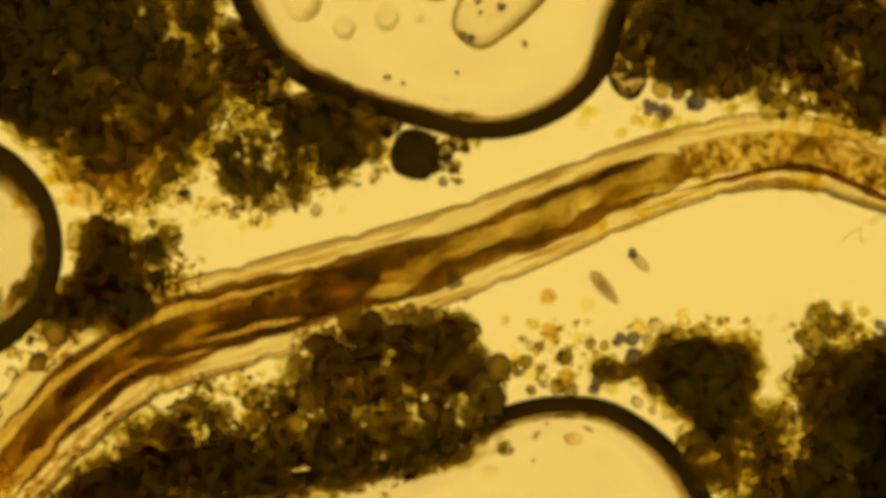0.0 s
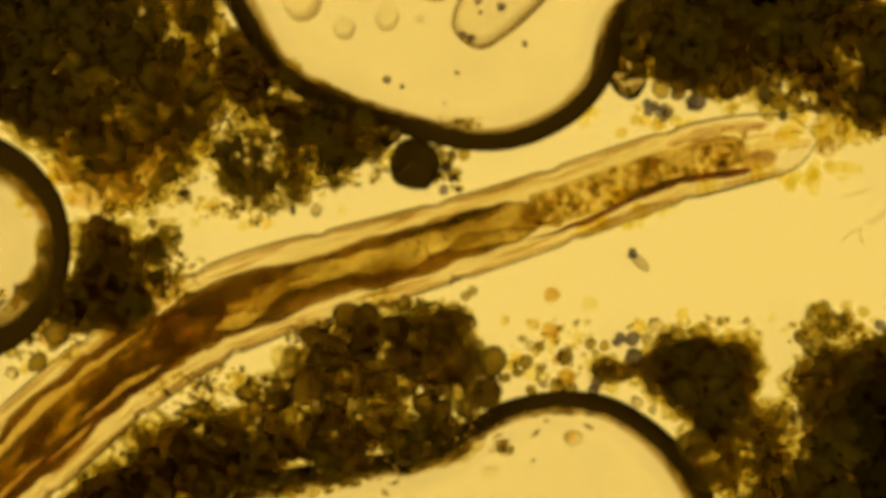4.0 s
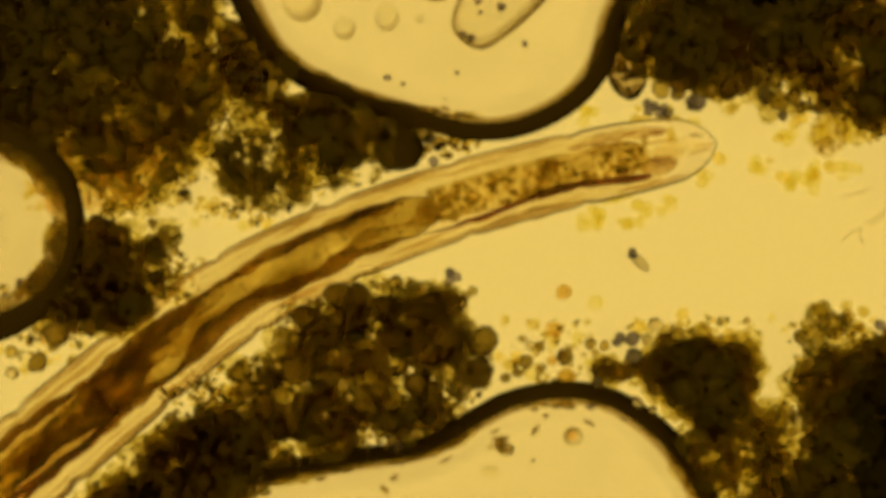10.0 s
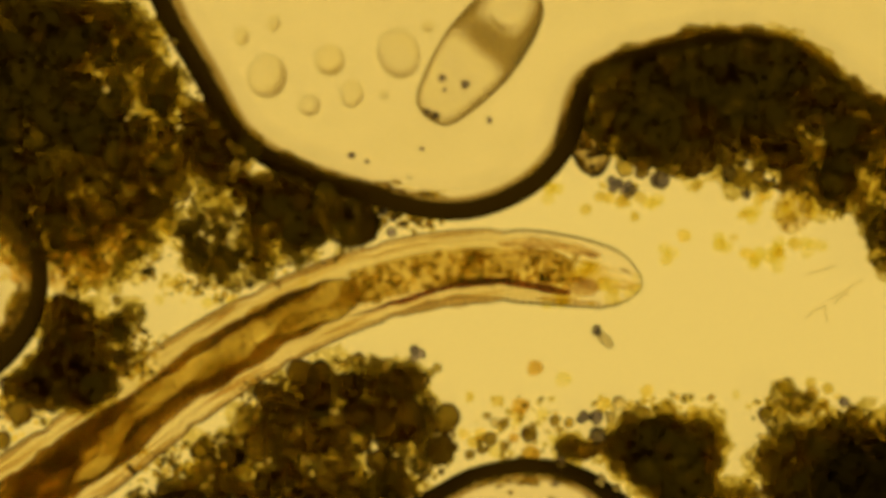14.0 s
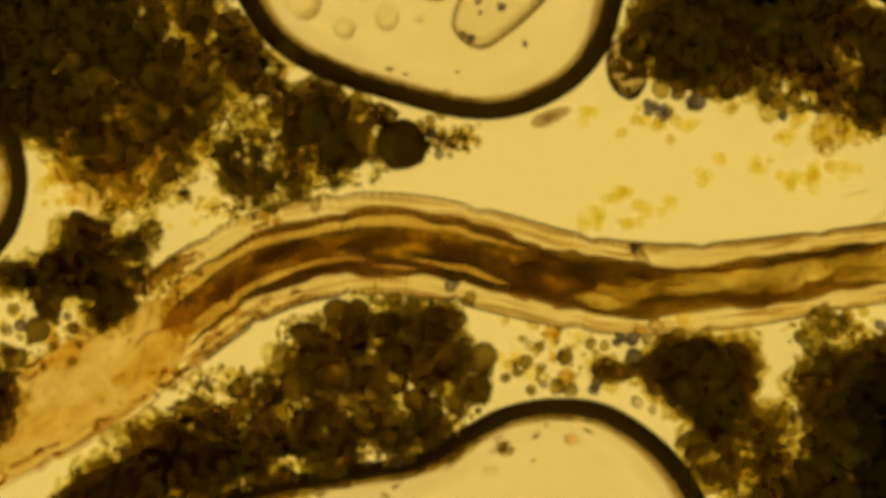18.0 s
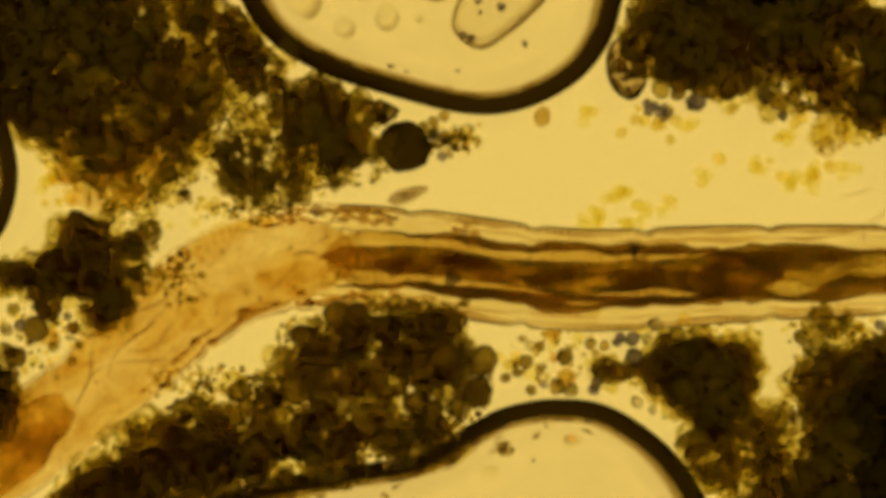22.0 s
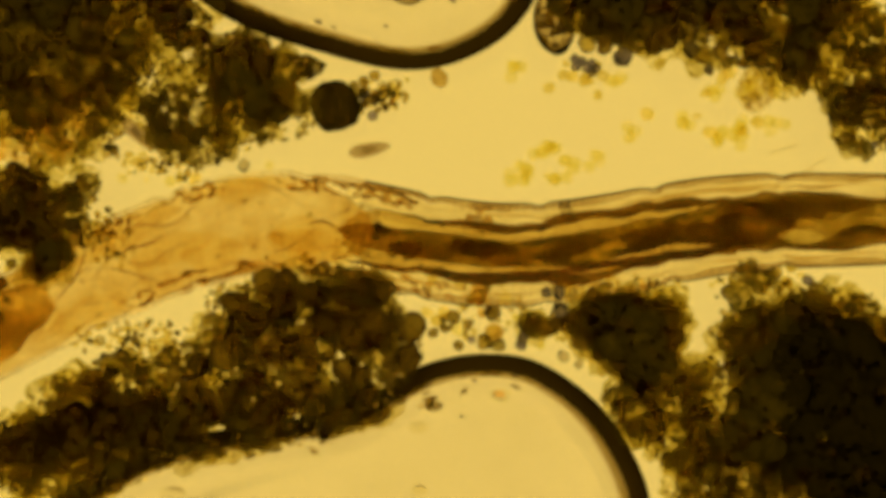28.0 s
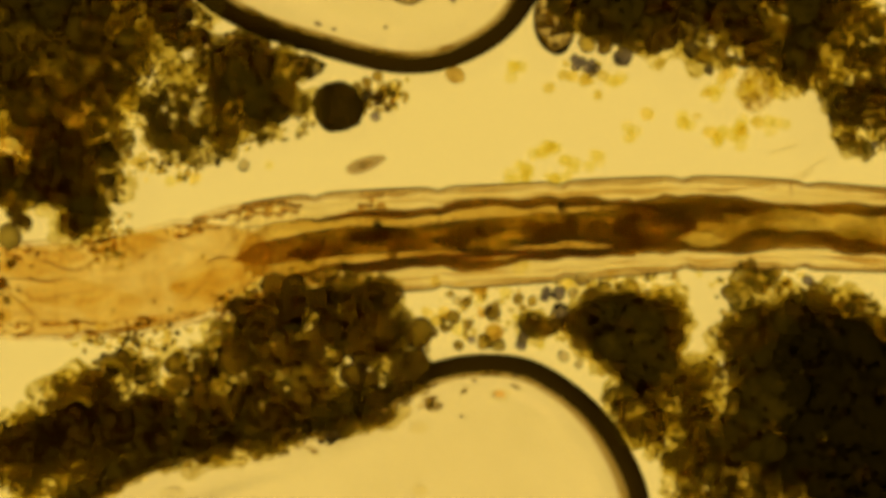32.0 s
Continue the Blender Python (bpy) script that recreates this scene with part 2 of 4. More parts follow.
# ---- slide and lamp ----
def build_stand():
    bm = bmesh.new()
    bmesh.ops.create_cube(bm, size=1.0)
    bmesh.ops.scale(bm, vec=(7.0, 5.0, 0.3), verts=bm.verts)
    bmesh.ops.bevel(bm, geom=list(bm.edges), offset=0.02, segments=2, affect="EDGES")
    slide = part("ground", bm, M_SLIDE, smooth=False)
    slide.location.z = -0.15
    tagged(slide, "clear glass microscope slide that carries the wet mount", "slide", kind="structure")
    lamp = tagged(new("microscope_lamp"), "round condenser lamp glowing warm yellow under the slide", "lamp", kind="structure")
    lamp.location = (0.03, 0, -6.0)
    bm = bmesh.new()
    bmesh.ops.create_circle(bm, cap_ends=True, segments=96, radius=LAMP_R)
    part("lens", bm, M_LAMP, lamp, smooth=False)
    bm = bmesh.new()
    ring = []
    for r, z in ((LAMP_R, -0.05), (LAMP_R + 0.02, 0.08), (LAMP_R + 0.3, 0.08), (LAMP_R + 0.4, 0.0), (LAMP_R + 0.4, -0.5), (LAMP_R, -0.5)):
        ring.append([bm.verts.new((r * math.cos(a * math.tau / 96), r * math.sin(a * math.tau / 96), z)) for a in range(96)])
    for p, q in zip(ring, ring[1:]):
        for i in range(96):
            bm.faces.new((p[i - 1], p[i], q[i], q[i - 1]))
    bmesh.ops.recalc_face_normals(bm, faces=bm.faces)
    part("rim", bm, M_METAL, lamp, "black metal lamp rim")


build_stand()


# ---- air bubbles ----
def spline(points, n):
    """A smooth closed line of n points through the given ones."""
    out, k = [], len(points)
    for i in range(n):
        u = i / n * k
        j, f = int(u), u - int(u)
        p0, p1, p2, p3 = (Vector(points[(j + d) % k]) for d in (-1, 0, 1, 2))
        out.append(0.5 * (2 * p1 + (p2 - p0) * f + (2 * p0 - 5 * p1 + 4 * p2 - p3) * f * f + (3 * p1 - p0 - 3 * p2 + p3) * f ** 3))
    return out


OUTLINES = []


def in_air(x, y):
    """Whether a plan place lies where a bubble sweeps."""
    for q in OUTLINES:
        n = np.roll(q, -1, axis=0)
        cross = (q[:, 1] > y) != (n[:, 1] > y)
        xs = q[:, 0] + (y - q[:, 1]) * (n[:, 0] - q[:, 0]) / np.where(cross, n[:, 1] - q[:, 1], 1)
        if np.count_nonzero(cross & (x < xs)) % 2:
            return True
    return False


def meniscus(reach, steep=0.55, steps=20):
    """Half the bubble's edge, from the rim inwards: steep first, then bending into the flat film. Pairs of inset and height."""
    out, inset, z = [(0.0, 0.0)], 0.0, 0.0
    for k in range(steps):
        u = (k + 0.5) / steps
        a = radians(62 - 13 * u / steep) if u < steep else radians(49 * (1 - (u - steep) / (1 - steep)) ** 1.15)
        inset, z = inset + math.cos(a), z + math.sin(a)
        out.append((inset, z))
    return [(p * reach / inset, q * reach / inset) for p, q in out]


def bubble(points, label, swept, reach=0.076, steep=0.55, n=240):
    """A flat air bubble: a steep meniscus between a lower and an upper film."""
    half = meniscus(reach, steep)
    profile = [(p, -q) for p, q in half[:0:-1]] + half
    r = half[-1][1]
    base = spline(points, n)
    if sum(base[i - 1].x * p.y - p.x * base[i - 1].y for i, p in enumerate(base)) < 0:
        base.reverse()
    for dx, dy in swept:
        OUTLINES.append(np.array([(p.x + dx, p.y + dy) for p in base]))
    line = [at(p.x, p.y, r) for p in base]
    top = tagged(new("air_bubble"), label, "bubble", group="air bubbles in the wet mount")
    side = []
    for i in range(n):
        d = (line[(i + 2) % n] - line[i - 2]).normalized()
        side.append(Vector((d.y, -d.x, 0)))

    def ring(bm, k):
        inset, z = profile[k]
        return [bm.verts.new((line[i].x + side[i].x * inset, line[i].y + side[i].y * inset, r + z)) for i in range(n)]

    bm = bmesh.new()
    rings = [ring(bm, k) for k in range(len(profile))]
    for p, q in zip(rings, rings[1:]):
        for i in range(n):
            bm.faces.new((p[i], p[i - 1], q[i - 1], q[i]))
    part("meniscus", bm, M_AIR, top, "curved edge that looks like a dark band")
    for name, a in (("upper_film", len(profile) - 1), ("lower_film", 0)):
        bm = bmesh.new()
        f = bm.faces.new(ring(bm, a))
        f.normal_update()
        if (f.normal.z > 0) != (a > 0):
            f.normal_flip()
        bmesh.ops.triangulate(bm, faces=[f])
        part(name, bm, M_AIR, top, smooth=False)
    return top


bubble_top = bubble([(290, -300), (330, -140), (403, -6), (470, 106), (570, 172), (703, 216), (830, 246), (930, 238), (1025, 190), (1084, 118), (1112, 30), (1142, -2),
                     (1230, -34), (1363, -56), (1483, -28), (1563, 38), (1680, 92), (1830, 110), (1990, 40), (2070, -180), (1860, -560), (1300, -760), (700, -720), (370, -560)],
                    "large flat air bubble with a thick dark rim", ((0, -8),))
bubble_low = bubble([(190, 1010), (278, 929), (428, 858), (600, 822), (740, 800), (828, 752), (900, 716), (990, 700), (1085, 712), (1178, 770), (1245, 850), (1290, 961),
                     (1275, 1080), (1180, 1210), (980, 1310), (700, 1340), (430, 1290), (230, 1170)],
                    "flat air bubble with a wavy dark rim, small rods inside", ((0, 32),))
LEFT_TIP = ((0, 0), (14, 78), (46, 130), (92, 174), (160, 206), (270, 230), (400, 238), (550, 195), (630, 95))
bubble_left = bubble([(112 - d, 440 - h) for d, h in LEFT_TIP] + [(112 - d, 440 + h) for d, h in LEFT_TIP[:0:-1]],
                     "blunt air bubble with a soft dark rim beside brown humus", ((0, 0), (20, -8), (30, -30)), reach=0.155, steep=0.42)


# ---- debris ----
GRAIN_SHAPES = []
for k in range(10):
    bm = lump(3, 1.0, 11 + k, 0.13 + 0.03 * (k % 4), 1.2)
    me = bpy.data.meshes.new("grain")
    bm.to_mesh(me)
    bm.free()
    me.polygons.foreach_set("use_smooth", [True] * len(me.polygons))
    GRAIN_SHAPES.append(me)
GRAIN_MESH = {}


def grain_mesh(shape, mat):
    if (shape, mat) not in GRAIN_MESH:
        me = GRAIN_SHAPES[shape].copy()
        me.materials.append(M_GRAINS[mat] if isinstance(mat, int) else mat)
        GRAIN_MESH[shape, mat] = me
    return GRAIN_MESH[shape, mat]


def grain_pose(rng, x, y, r, z, flat=0.75):
    p = at(x, y, z)
    return Matrix.LocRotScale(p, Euler((0, 0, rng.uniform(0, 6.28))), (r * rng.uniform(0.85, 1.2), r * rng.uniform(0.8, 1.1), r * flat))


def template(sub, seed, rough, f):
    bm = lump(sub, 1.0, seed, rough, f)
    v, q = np.array([p.co[:] for p in bm.verts]), np.array([[a.index for a in p.verts] for p in bm.faces])
    bm.free()
    return v, q


LUMPS = [template(2, 60 + k, 0.30, 1.5) for k in range(8)] + [template(3, 80 + k, 0.36, 1.9) for k in range(8)]


def pile(name, items, material, parent, smooth=True):
    """Many small lumps in one mesh. Items: which lump, and its pose."""
    vs, fs, n = [], [], 0
    for k, m in items:
        v, q = LUMPS[k]
        a = np.array(m)
        vs.append(v @ a[:3, :3].T + a[:3, 3])
        fs.append(q + n)
        n += len(v)
    vs, fs = np.concatenate(vs), np.concatenate(fs)
    me = bpy.data.meshes.new(name)
    me.from_pydata(vs.tolist(), [], fs.tolist())
    me.materials.append(material)
    me.polygons.foreach_set("use_smooth", [smooth] * len(me.polygons))
    ob = new(name, me)
    ob.parent = parent
    return ob


def clump(label, blobs, seed, flocs, grains, crumbs, mix=(6, 4, 2, 3, 1), size=(6, 17), balls=(), core=(), dark=0, heart=None, free=False):
    """A heap of humus: soft flocs, grains one by one, and crumbs. Blobs: plan x, y, half-widths and how thickly they are heaped."""
    rng = random.Random(seed)
    top = tagged(new("debris_clump"), label, "debris", group="debris clumps on the slide")
    top.location = at(blobs[0][0], blobs[0][1])
    inv = Matrix.Translation(-top.location)
    area = [b[2] * b[3] for b in blobs]
    thick = [b[2] * b[3] * b[4] for b in blobs]

    def spot(weights, spread=1.0, gap=-0.15):
        while True:
            x, y, rx, ry, _ = rng.choices(blobs, weights)[0]
            a, q = rng.uniform(0, math.tau), math.sqrt(rng.random()) * spread
            x, y = x + rx * q * math.cos(a), y + ry * q * math.sin(a)
            if noise.noise(Vector((x * 0.021, y * 0.021, seed))) + 0.5 * noise.noise(Vector((x * 0.055, y * 0.055, seed + 9))) + 0.45 * noise.noise(Vector((x * 0.12, y * 0.12, seed + 4))) > gap and (free or not in_air(x, y)):
                return x, y

    items = []
    for k in range(int(flocs * 1.35)):
        x, y = spot(thick, 0.97, -0.06 if k % 5 < 3 else -0.36)
        big = rng.random() < 0.22
        r = rng.uniform(13, 24) / 1000 if big else rng.uniform(4, 12) / 1000
        hz = min(r, 0.014)
        m = Matrix.LocRotScale(at(x, y, hz * 1.3 + rng.random() * 0.12), Euler((0, 0, rng.random() * 6.28)), (r * rng.uniform(0.8, 1.3), r * rng.uniform(0.7, 1.1), hz))
        items.append(((8 if big else 0) + rng.randrange(8), inv @ m))
    tagged(pile("floc_mass", items, M_MASS, top), "soft olive-brown humus", kind="stuff")
    items = []
    for k in range(int(flocs * 0.50)):
        x, y = spot(area, 0.97, -9)
        r = rng.uniform(13, 34) / 1000
        m = Matrix.LocRotScale(at(x, y, 0.018 + rng.random() * 0.10), Euler((0, 0, rng.random() * 6.28)), (r * rng.uniform(0.8, 1.3), r * rng.uniform(0.7, 1.1), 0.013))
        items.append((8 + rng.randrange(8), inv @ m))
    tagged(pile("slime_mass", items, M_SLIME, top), "thin yellowish slime between the crumbs", kind="stuff")
    for k in range(grains):
        x, y = spot(area, 1.03, -0.4)
        r = rng.uniform(*size) if rng.random() < 0.4 else rng.uniform(size[0], (size[0] + size[1]) / 2)
        r /= 1000
        share("grain", grain_mesh(rng.randrange(10), rng.choices(range(5), mix)[0]), top, inv @ grain_pose(rng, x, y, r, 0.13 + rng.random() * 0.03 if k % 3 else r * 0.9))
    items = []
    for k in range(dark):
        x, y, rx, ry = rng.choices(core, [c[2] * c[3] for c in core])[0]
        a, q, r = rng.uniform(0, math.tau), rng.random() ** 0.6, rng.uniform(8, 26) / 1000
        x, y = x + rx * q * math.cos(a), y + ry * q * math.sin(a)
        if not in_air(x, y):
            m = Matrix.LocRotScale(at(x, y, 0.10 + rng.random() * 0.06), Euler((0, 0, rng.random() * 6.28)), (r * rng.uniform(0.8, 1.3), r * rng.uniform(0.7, 1.1), 0.012))
            items.append((8 + rng.randrange(8), inv @ m))
    if items:
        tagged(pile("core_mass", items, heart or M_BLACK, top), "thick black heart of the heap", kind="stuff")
    for x, y, r, *kind in balls:
        share("grain", grain_mesh(rng.randrange(10), kind[0] if kind else 5), top, inv @ grain_pose(rng, x, y, r / 1000, 0.125 + r / 4000, 0.7))
    items = []
    for k in range(crumbs // 3):
        x, y = spot(area, 1.05, -0.5)
        r = rng.uniform(0.0025, 0.0065)
        items.append((rng.randrange(8), inv @ Matrix.LocRotScale(at(x, y, 0.12 + rng.random() * 0.05), Euler((0, 0, rng.random() * 6)), (r, r * rng.uniform(0.7, 1), r))))
    tagged(pile("bead_litter", items, M_BEAD, top), "tiny clear yellowish beads among the humus", kind="stuff")
    items = []
    for k in range(int(crumbs * 1.3)):
        x, y = spot(area, 1.06, -0.45)
        r = rng.uniform(0.0018, 0.0058)
        m = Matrix.LocRotScale(at(x, y, r + rng.random() * 0.15), Euler((rng.random() * 6, rng.random() * 6, rng.random() * 6)), (r * rng.uniform(0.8, 1.4), r * rng.uniform(0.5, 1), r * rng.uniform(0.4, 1)))
        items.append((rng.randrange(8), inv @ m))
    tagged(pile("litter", items, M_FRAG, top), "fine brown and yellow humus crumbs", kind="stuff")
    return top


clump_nw = clump("heap of dark brown humus crumbs and round grains beside a bubble",
                 [(100, 90, 190, 130, 2.2), (60, 40, 120, 110, 2.6), (250, 60, 130, 120, 1.1), (150, 220, 110, 80, 1.2), (-150, 40, 150, 200, 1.2), (350, 120, 75, 120, 0.8), (330, -60, 90, 110, 1), (90, -80, 200, 90, 2.2),
                  (455, 200, 75, 75, 0.9), (570, 265, 75, 75, 2.4), (420, 285, 45, 55, 3.0), (480, 330, 60, 42, 1.8), (640, 285, 50, 45, 1.2), (300, 260, 55, 70, 0.7), (230, 250, 90, 70, 0.9), (330, 200, 60, 80, 0.8), (190, 300, 70, 45, 0.7), (240, 335, 90, 40, 0.25), (60, 200, 110, 70, 1.6), (20, 150, 110, 100, 1.6), (330, 270, 70, 50, 0.9), (520, 230, 80, 50, 1.4), (300, 160, 90, 90, 0.9), (200, -70, 140, 70, 2.0), (60, -130, 160, 70, 1.8), (-60, 120, 80, 120, 1.6), (70, 215, 110, 50, 2.4)],
                 3, 1230, 120, 4600,
                 core=((130, 45, 110, 65), (60, 25, 70, 60), (225, 75, 70, 50), (110, -60, 150, 60), (555, 225, 45, 35), (600, 275, 40, 35), (420, 280, 34, 38), (470, 330, 30, 30), (60, 150, 50, 60)), dark=200)
clump_w = clump("small ragged heap of olive humus and round grains",
                [(200, 480, 62, 52, 1.6), (235, 542, 34, 36, 2.2), (145, 492, 50, 40, 1.8), (283, 440, 30, 28, 1.8), (185, 432, 55, 24, 1.2), (288, 500, 16, 34, 0.4), (165, 408, 50, 16, 0.5),
                 (205, 572, 22, 16, 0.8), (118, 540, 22, 34, 1.4)], 7, 92, 80, 1000, balls=((100, 592, 22, 0), (66, 642, 18, 1), (128, 565, 14, 0)), core=((215, 500, 45, 35), (240, 545, 22, 28), (285, 442, 16, 16)), dark=9)
clump_arm = clump("dark arm of humus reaching out from a ragged heap",
                  [(55, 489, 58, 24, 1.8), (20, 485, 40, 18, 1.4), (100, 470, 36, 26, 1.4), (75, 510, 30, 14, 0.8)], 8, 50, 20, 300, core=((50, 488, 40, 13),), dark=9, free=True)
clump_s = clump("rounded heap of dark ball-shaped grains and humus",
                [(700, 640, 140, 70, 1.4), (610, 660, 80, 60, 1.6), (780, 620, 80, 70, 2), (835, 690, 60, 65, 1.3), (700, 740, 150, 60, 1.6), (520, 765, 150, 50, 1.4), (400, 810, 100, 50, 1.5),
                 (400, 850, 140, 35, 2), (620, 800, 130, 28, 2), (430, 800, 120, 45, 1.2), (590, 780, 120, 40, 1.0), (770, 780, 60, 30, 1.5), (470, 700, 40, 30, 0.6), (725, 582, 95, 48, 1.2), (612, 618, 66, 44, 1.2), (560, 662, 60, 45, 1.0), (562, 605, 45, 40, 1.2), (500, 702, 34, 36, 0.7), (600, 832, 150, 24, 1.8), (480, 856, 120, 24, 1.6), (760, 790, 90, 24, 1.4)], 12, 285, 90, 3400, mix=(6, 4, 2, 2, 1), size=(7, 20),
                balls=((600, 632, 27), (552, 690, 34), (652, 597, 28), (705, 590, 24), (775, 655, 28), (640, 685, 23), (762, 722, 25), (540, 790, 22), (882, 645, 26), (812, 640, 29), (690, 680, 24), (870, 700, 24),
                       (500, 715, 20), (725, 640, 26), (600, 740, 24), (680, 745, 27), (830, 580, 20), (760, 585, 22), (430, 790, 22), (360, 810, 24), (655, 570, 25), (790, 570, 20), (490, 760, 24), (565, 600, 24), (625, 565, 26)),
                core=((560, 805, 120, 20), (740, 775, 70, 22), (420, 838, 80, 26)), dark=26)
clump_sw = clump("low straggling heap of olive humus beside the worm",
                 [(320, 820, 110, 48, 1.5), (220, 870, 100, 40, 1.2), (300, 850, 110, 40, 1.2), (150, 885, 60, 30, 1.0), (255, 780, 70, 28, 0.8), (190, 845, 60, 35, 1.0), (240, 920, 130, 40, 1.2), (285, 775, 55, 32, 1.1), (345, 735, 50, 30, 0.8)], 15, 240, 90, 1500)
clump_far_w = clump("ragged olive humus at the edge of a bubble",
                    [(-30, 640, 55, 90, 1.4), (-10, 720, 40, 50, 1.2), (-80, 700, 60, 110, 1.4), (5, 590, 25, 40, 0.6)], 19, 70, 50, 600)
clump_n = clump("narrow band of humus pressed along a bubble's rim",
                [(430, 90, 40, 70, 1.0), (465, 140, 45, 50, 1.0), (550, 195, 70, 30, 1.0), (640, 225, 60, 24, 0.9)], 17, 45, 30, 900)
clump_ne = clump("dense dark humus heap with a fringe of round grains",
                 [(1220, 70, 110, 85, 3.2), (1390, 50, 110, 82, 2.6), (1150, 30, 60, 100, 1.4), (1300, 120, 90, 45, 1.2), (1510, 110, 90, 100, 1.8), (1430, 150, 90, 50, 0.6),
                  (1380, -18, 130, 30, 2), (1500, 20, 80, 40, 2), (1250, 5, 70, 35, 2), (1590, 50, 60, 40, 2), (1650, 180, 80, 120, 1.6), (1570, 60, 80, 80, 1.6), (1550, 205, 40, 40, 0.5), (1363, -42, 150, 24, 2.2), (1662, 292, 62, 62, 1.2)], 21, 540, 110, 3000, core=((1218, 65, 62, 72), (1395, 35, 62, 50), (1552, 140, 26, 66), (1300, 10, 60, 30), (1400, -14, 120, 24), (1240, -5, 60, 20), (1365, -40, 115, 14)), dark=230,
                 balls=((1290, 158, 20, 4), (1312, 148, 18, 1), (1355, 168, 16, 4), (1234, 181, 14, 4), (1405, 170, 15, 1), (1330, 138, 17, 0), (1440, 148, 16, 0), (1275, 140, 16, 1), (1375, 140, 16, 0), (1418, 190, 12, 0), (1460, 170, 14, 1), (1385, 205, 8, 4), (1480, 190, 14, 0), (1170, 160, 14, 0), (1200, 165, 12, 1), (1255, 165, 11, 3), (1400, 120, 18, 0), (1445, 118, 15, 3)))
clump_e = clump("small dense black humus heap with a grainy edge",
                [(1235, 668, 70, 65, 3.6), (1185, 655, 50, 40, 2), (1260, 625, 60, 28, 1.8), (1275, 725, 45, 55, 2), (1260, 805, 45, 55, 0.6), (1318, 660, 16, 45, 0.5), (1095, 655, 40, 16, 1)], 31, 320, 50, 900, core=((1235, 668, 52, 48), (1262, 715, 30, 40)), dark=70,
                balls=((1120, 600, 13, 4), (1160, 575, 12, 3), (1145, 600, 10, 3), (1098, 598, 9, 4), (1122, 632, 15, 4), (1055, 680, 10, 4), (1075, 650, 14, 1), (1200, 590, 12, 0), (1180, 600, 13, 1), (1095, 662, 15, 1), (1115, 655, 12, 5), (1150, 640, 14, 1), (1128, 712, 11, 3), (1155, 725, 9, 3)))
clump_se = clump("wide heap of very dark humus",
                 [(1500, 720, 95, 95, 1.0), (1550, 655, 60, 50, 1.4), (1570, 830, 120, 105, 1.8), (1420, 800, 90, 100, 0.5), (1360, 860, 80, 60, 0.6), (1450, 665, 60, 42, 1.2), (1655, 720, 85, 110, 2), (1710, 860, 130, 140, 1.5), (1345, 770, 36, 60, 0.5),
                  (1500, 960, 180, 80, 1.4), (1460, 590, 50, 35, 0.4), (1580, 620, 50, 35, 0.8)], 41, 760, 120, 3000,
                 core=((1480, 760, 60, 60), (1450, 850, 60, 50), (1540, 680, 40, 40), (1520, 880, 60, 70)), dark=70)


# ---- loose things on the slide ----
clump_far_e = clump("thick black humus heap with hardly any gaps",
                    [(1655, 700, 80, 110, 2), (1690, 850, 130, 140, 2), (1600, 860, 80, 110, 1), (1720, 760, 80, 120, 2)], 43, 120, 20, 300, heart=M_DENSE_SHADED, core=((1605, 725, 75, 80), (1650, 800, 75, 120), (1690, 900, 95, 130), (1575, 700, 55, 60), (1595, 840, 85, 120)), dark=620)


def loose(name, label, category, x, y, rx, ry, turn, material, group="", shape=0, flat=0.8, z=0.0, rough=0.16):
    r = min(rx, ry) / 1000
    bm = lump(3, 1.0, 140 + shape, rough, 1.3)
    ob = part(name, bm, material)
    h = r * flat
    low = min(v.co.z for v in ob.data.vertices)
    for v in ob.data.vertices:
        v.co = (v.co.x * rx / 1000, v.co.y * ry / 1000, (v.co.z - low) * h)
    ob.matrix_world = Matrix.Translation(at(x, y, z)) @ pose(0, 0, 0, 0, 0, turn)
    return tagged(ob, label, category, group)


BALL = tagged(new("spore_ball"), "almost black round ball beside the humus heap", "grain")
BALL.location = at(735, 275)
part("body", lump(4, 0.046, 77, 0.08, 1.6, 0.8), M_BALL, BALL).location.z = 0.04
rng = random.Random(8)
for k in range(26):
    a = rng.uniform(-0.9, 0.15)
    d = rng.uniform(0.036, 0.095)
    share("crumb", grain_mesh(rng.randrange(10), rng.choice((1, 2, 4))), BALL, Matrix.LocRotScale((d * math.cos(a), d * math.sin(a) + 0.01, 0.008 + 0.03 * rng.random()), None, [rng.uniform(0.004, 0.010)] * 3))

TUGGED = {}


def loose_grains(name, label, material, spots):
    for k, (x, y, r) in enumerate(spots):
        TUGGED[x, y] = loose(name, label, "grain", x, y, r, r * (0.8 + 0.3 * rng.random()), rng.uniform(0, 180), material, "loose grains on the slide", k % 7)


loose_grains("amber_grain", "small amber-brown rounded grain lying loose", M_AMBER, ((970, 525, 14), (972, 586, 17), (988, 635, 9), (1003, 668, 16), (100, 545, 12), (130, 580, 10), (90, 598, 17), (-60, 640, 12)))
loose_grains("yellow_grain", "pale yellow soft grain lying loose", M_FLOC, ((1040, 540, 14), (1022, 596, 11), (938, 660, 13), (1365, 563, 8), (1280, 570, 8), (1235, 577, 7), (1190, 588, 9), (1450, 548, 15), (1475, 570, 12), (1095, 390, 6), (45, 640, 9), (60, 640, 11), (30, 545, 8), (150, 610, 8), (1040, 640, 7), (980, 610, 8), (1085, 690, 8), (345, 395, 9), (300, 400, 8), (430, 400, 10), (605, 372, 8), (110, 500, 8), (0, 620, 9), (170, 620, 8)))
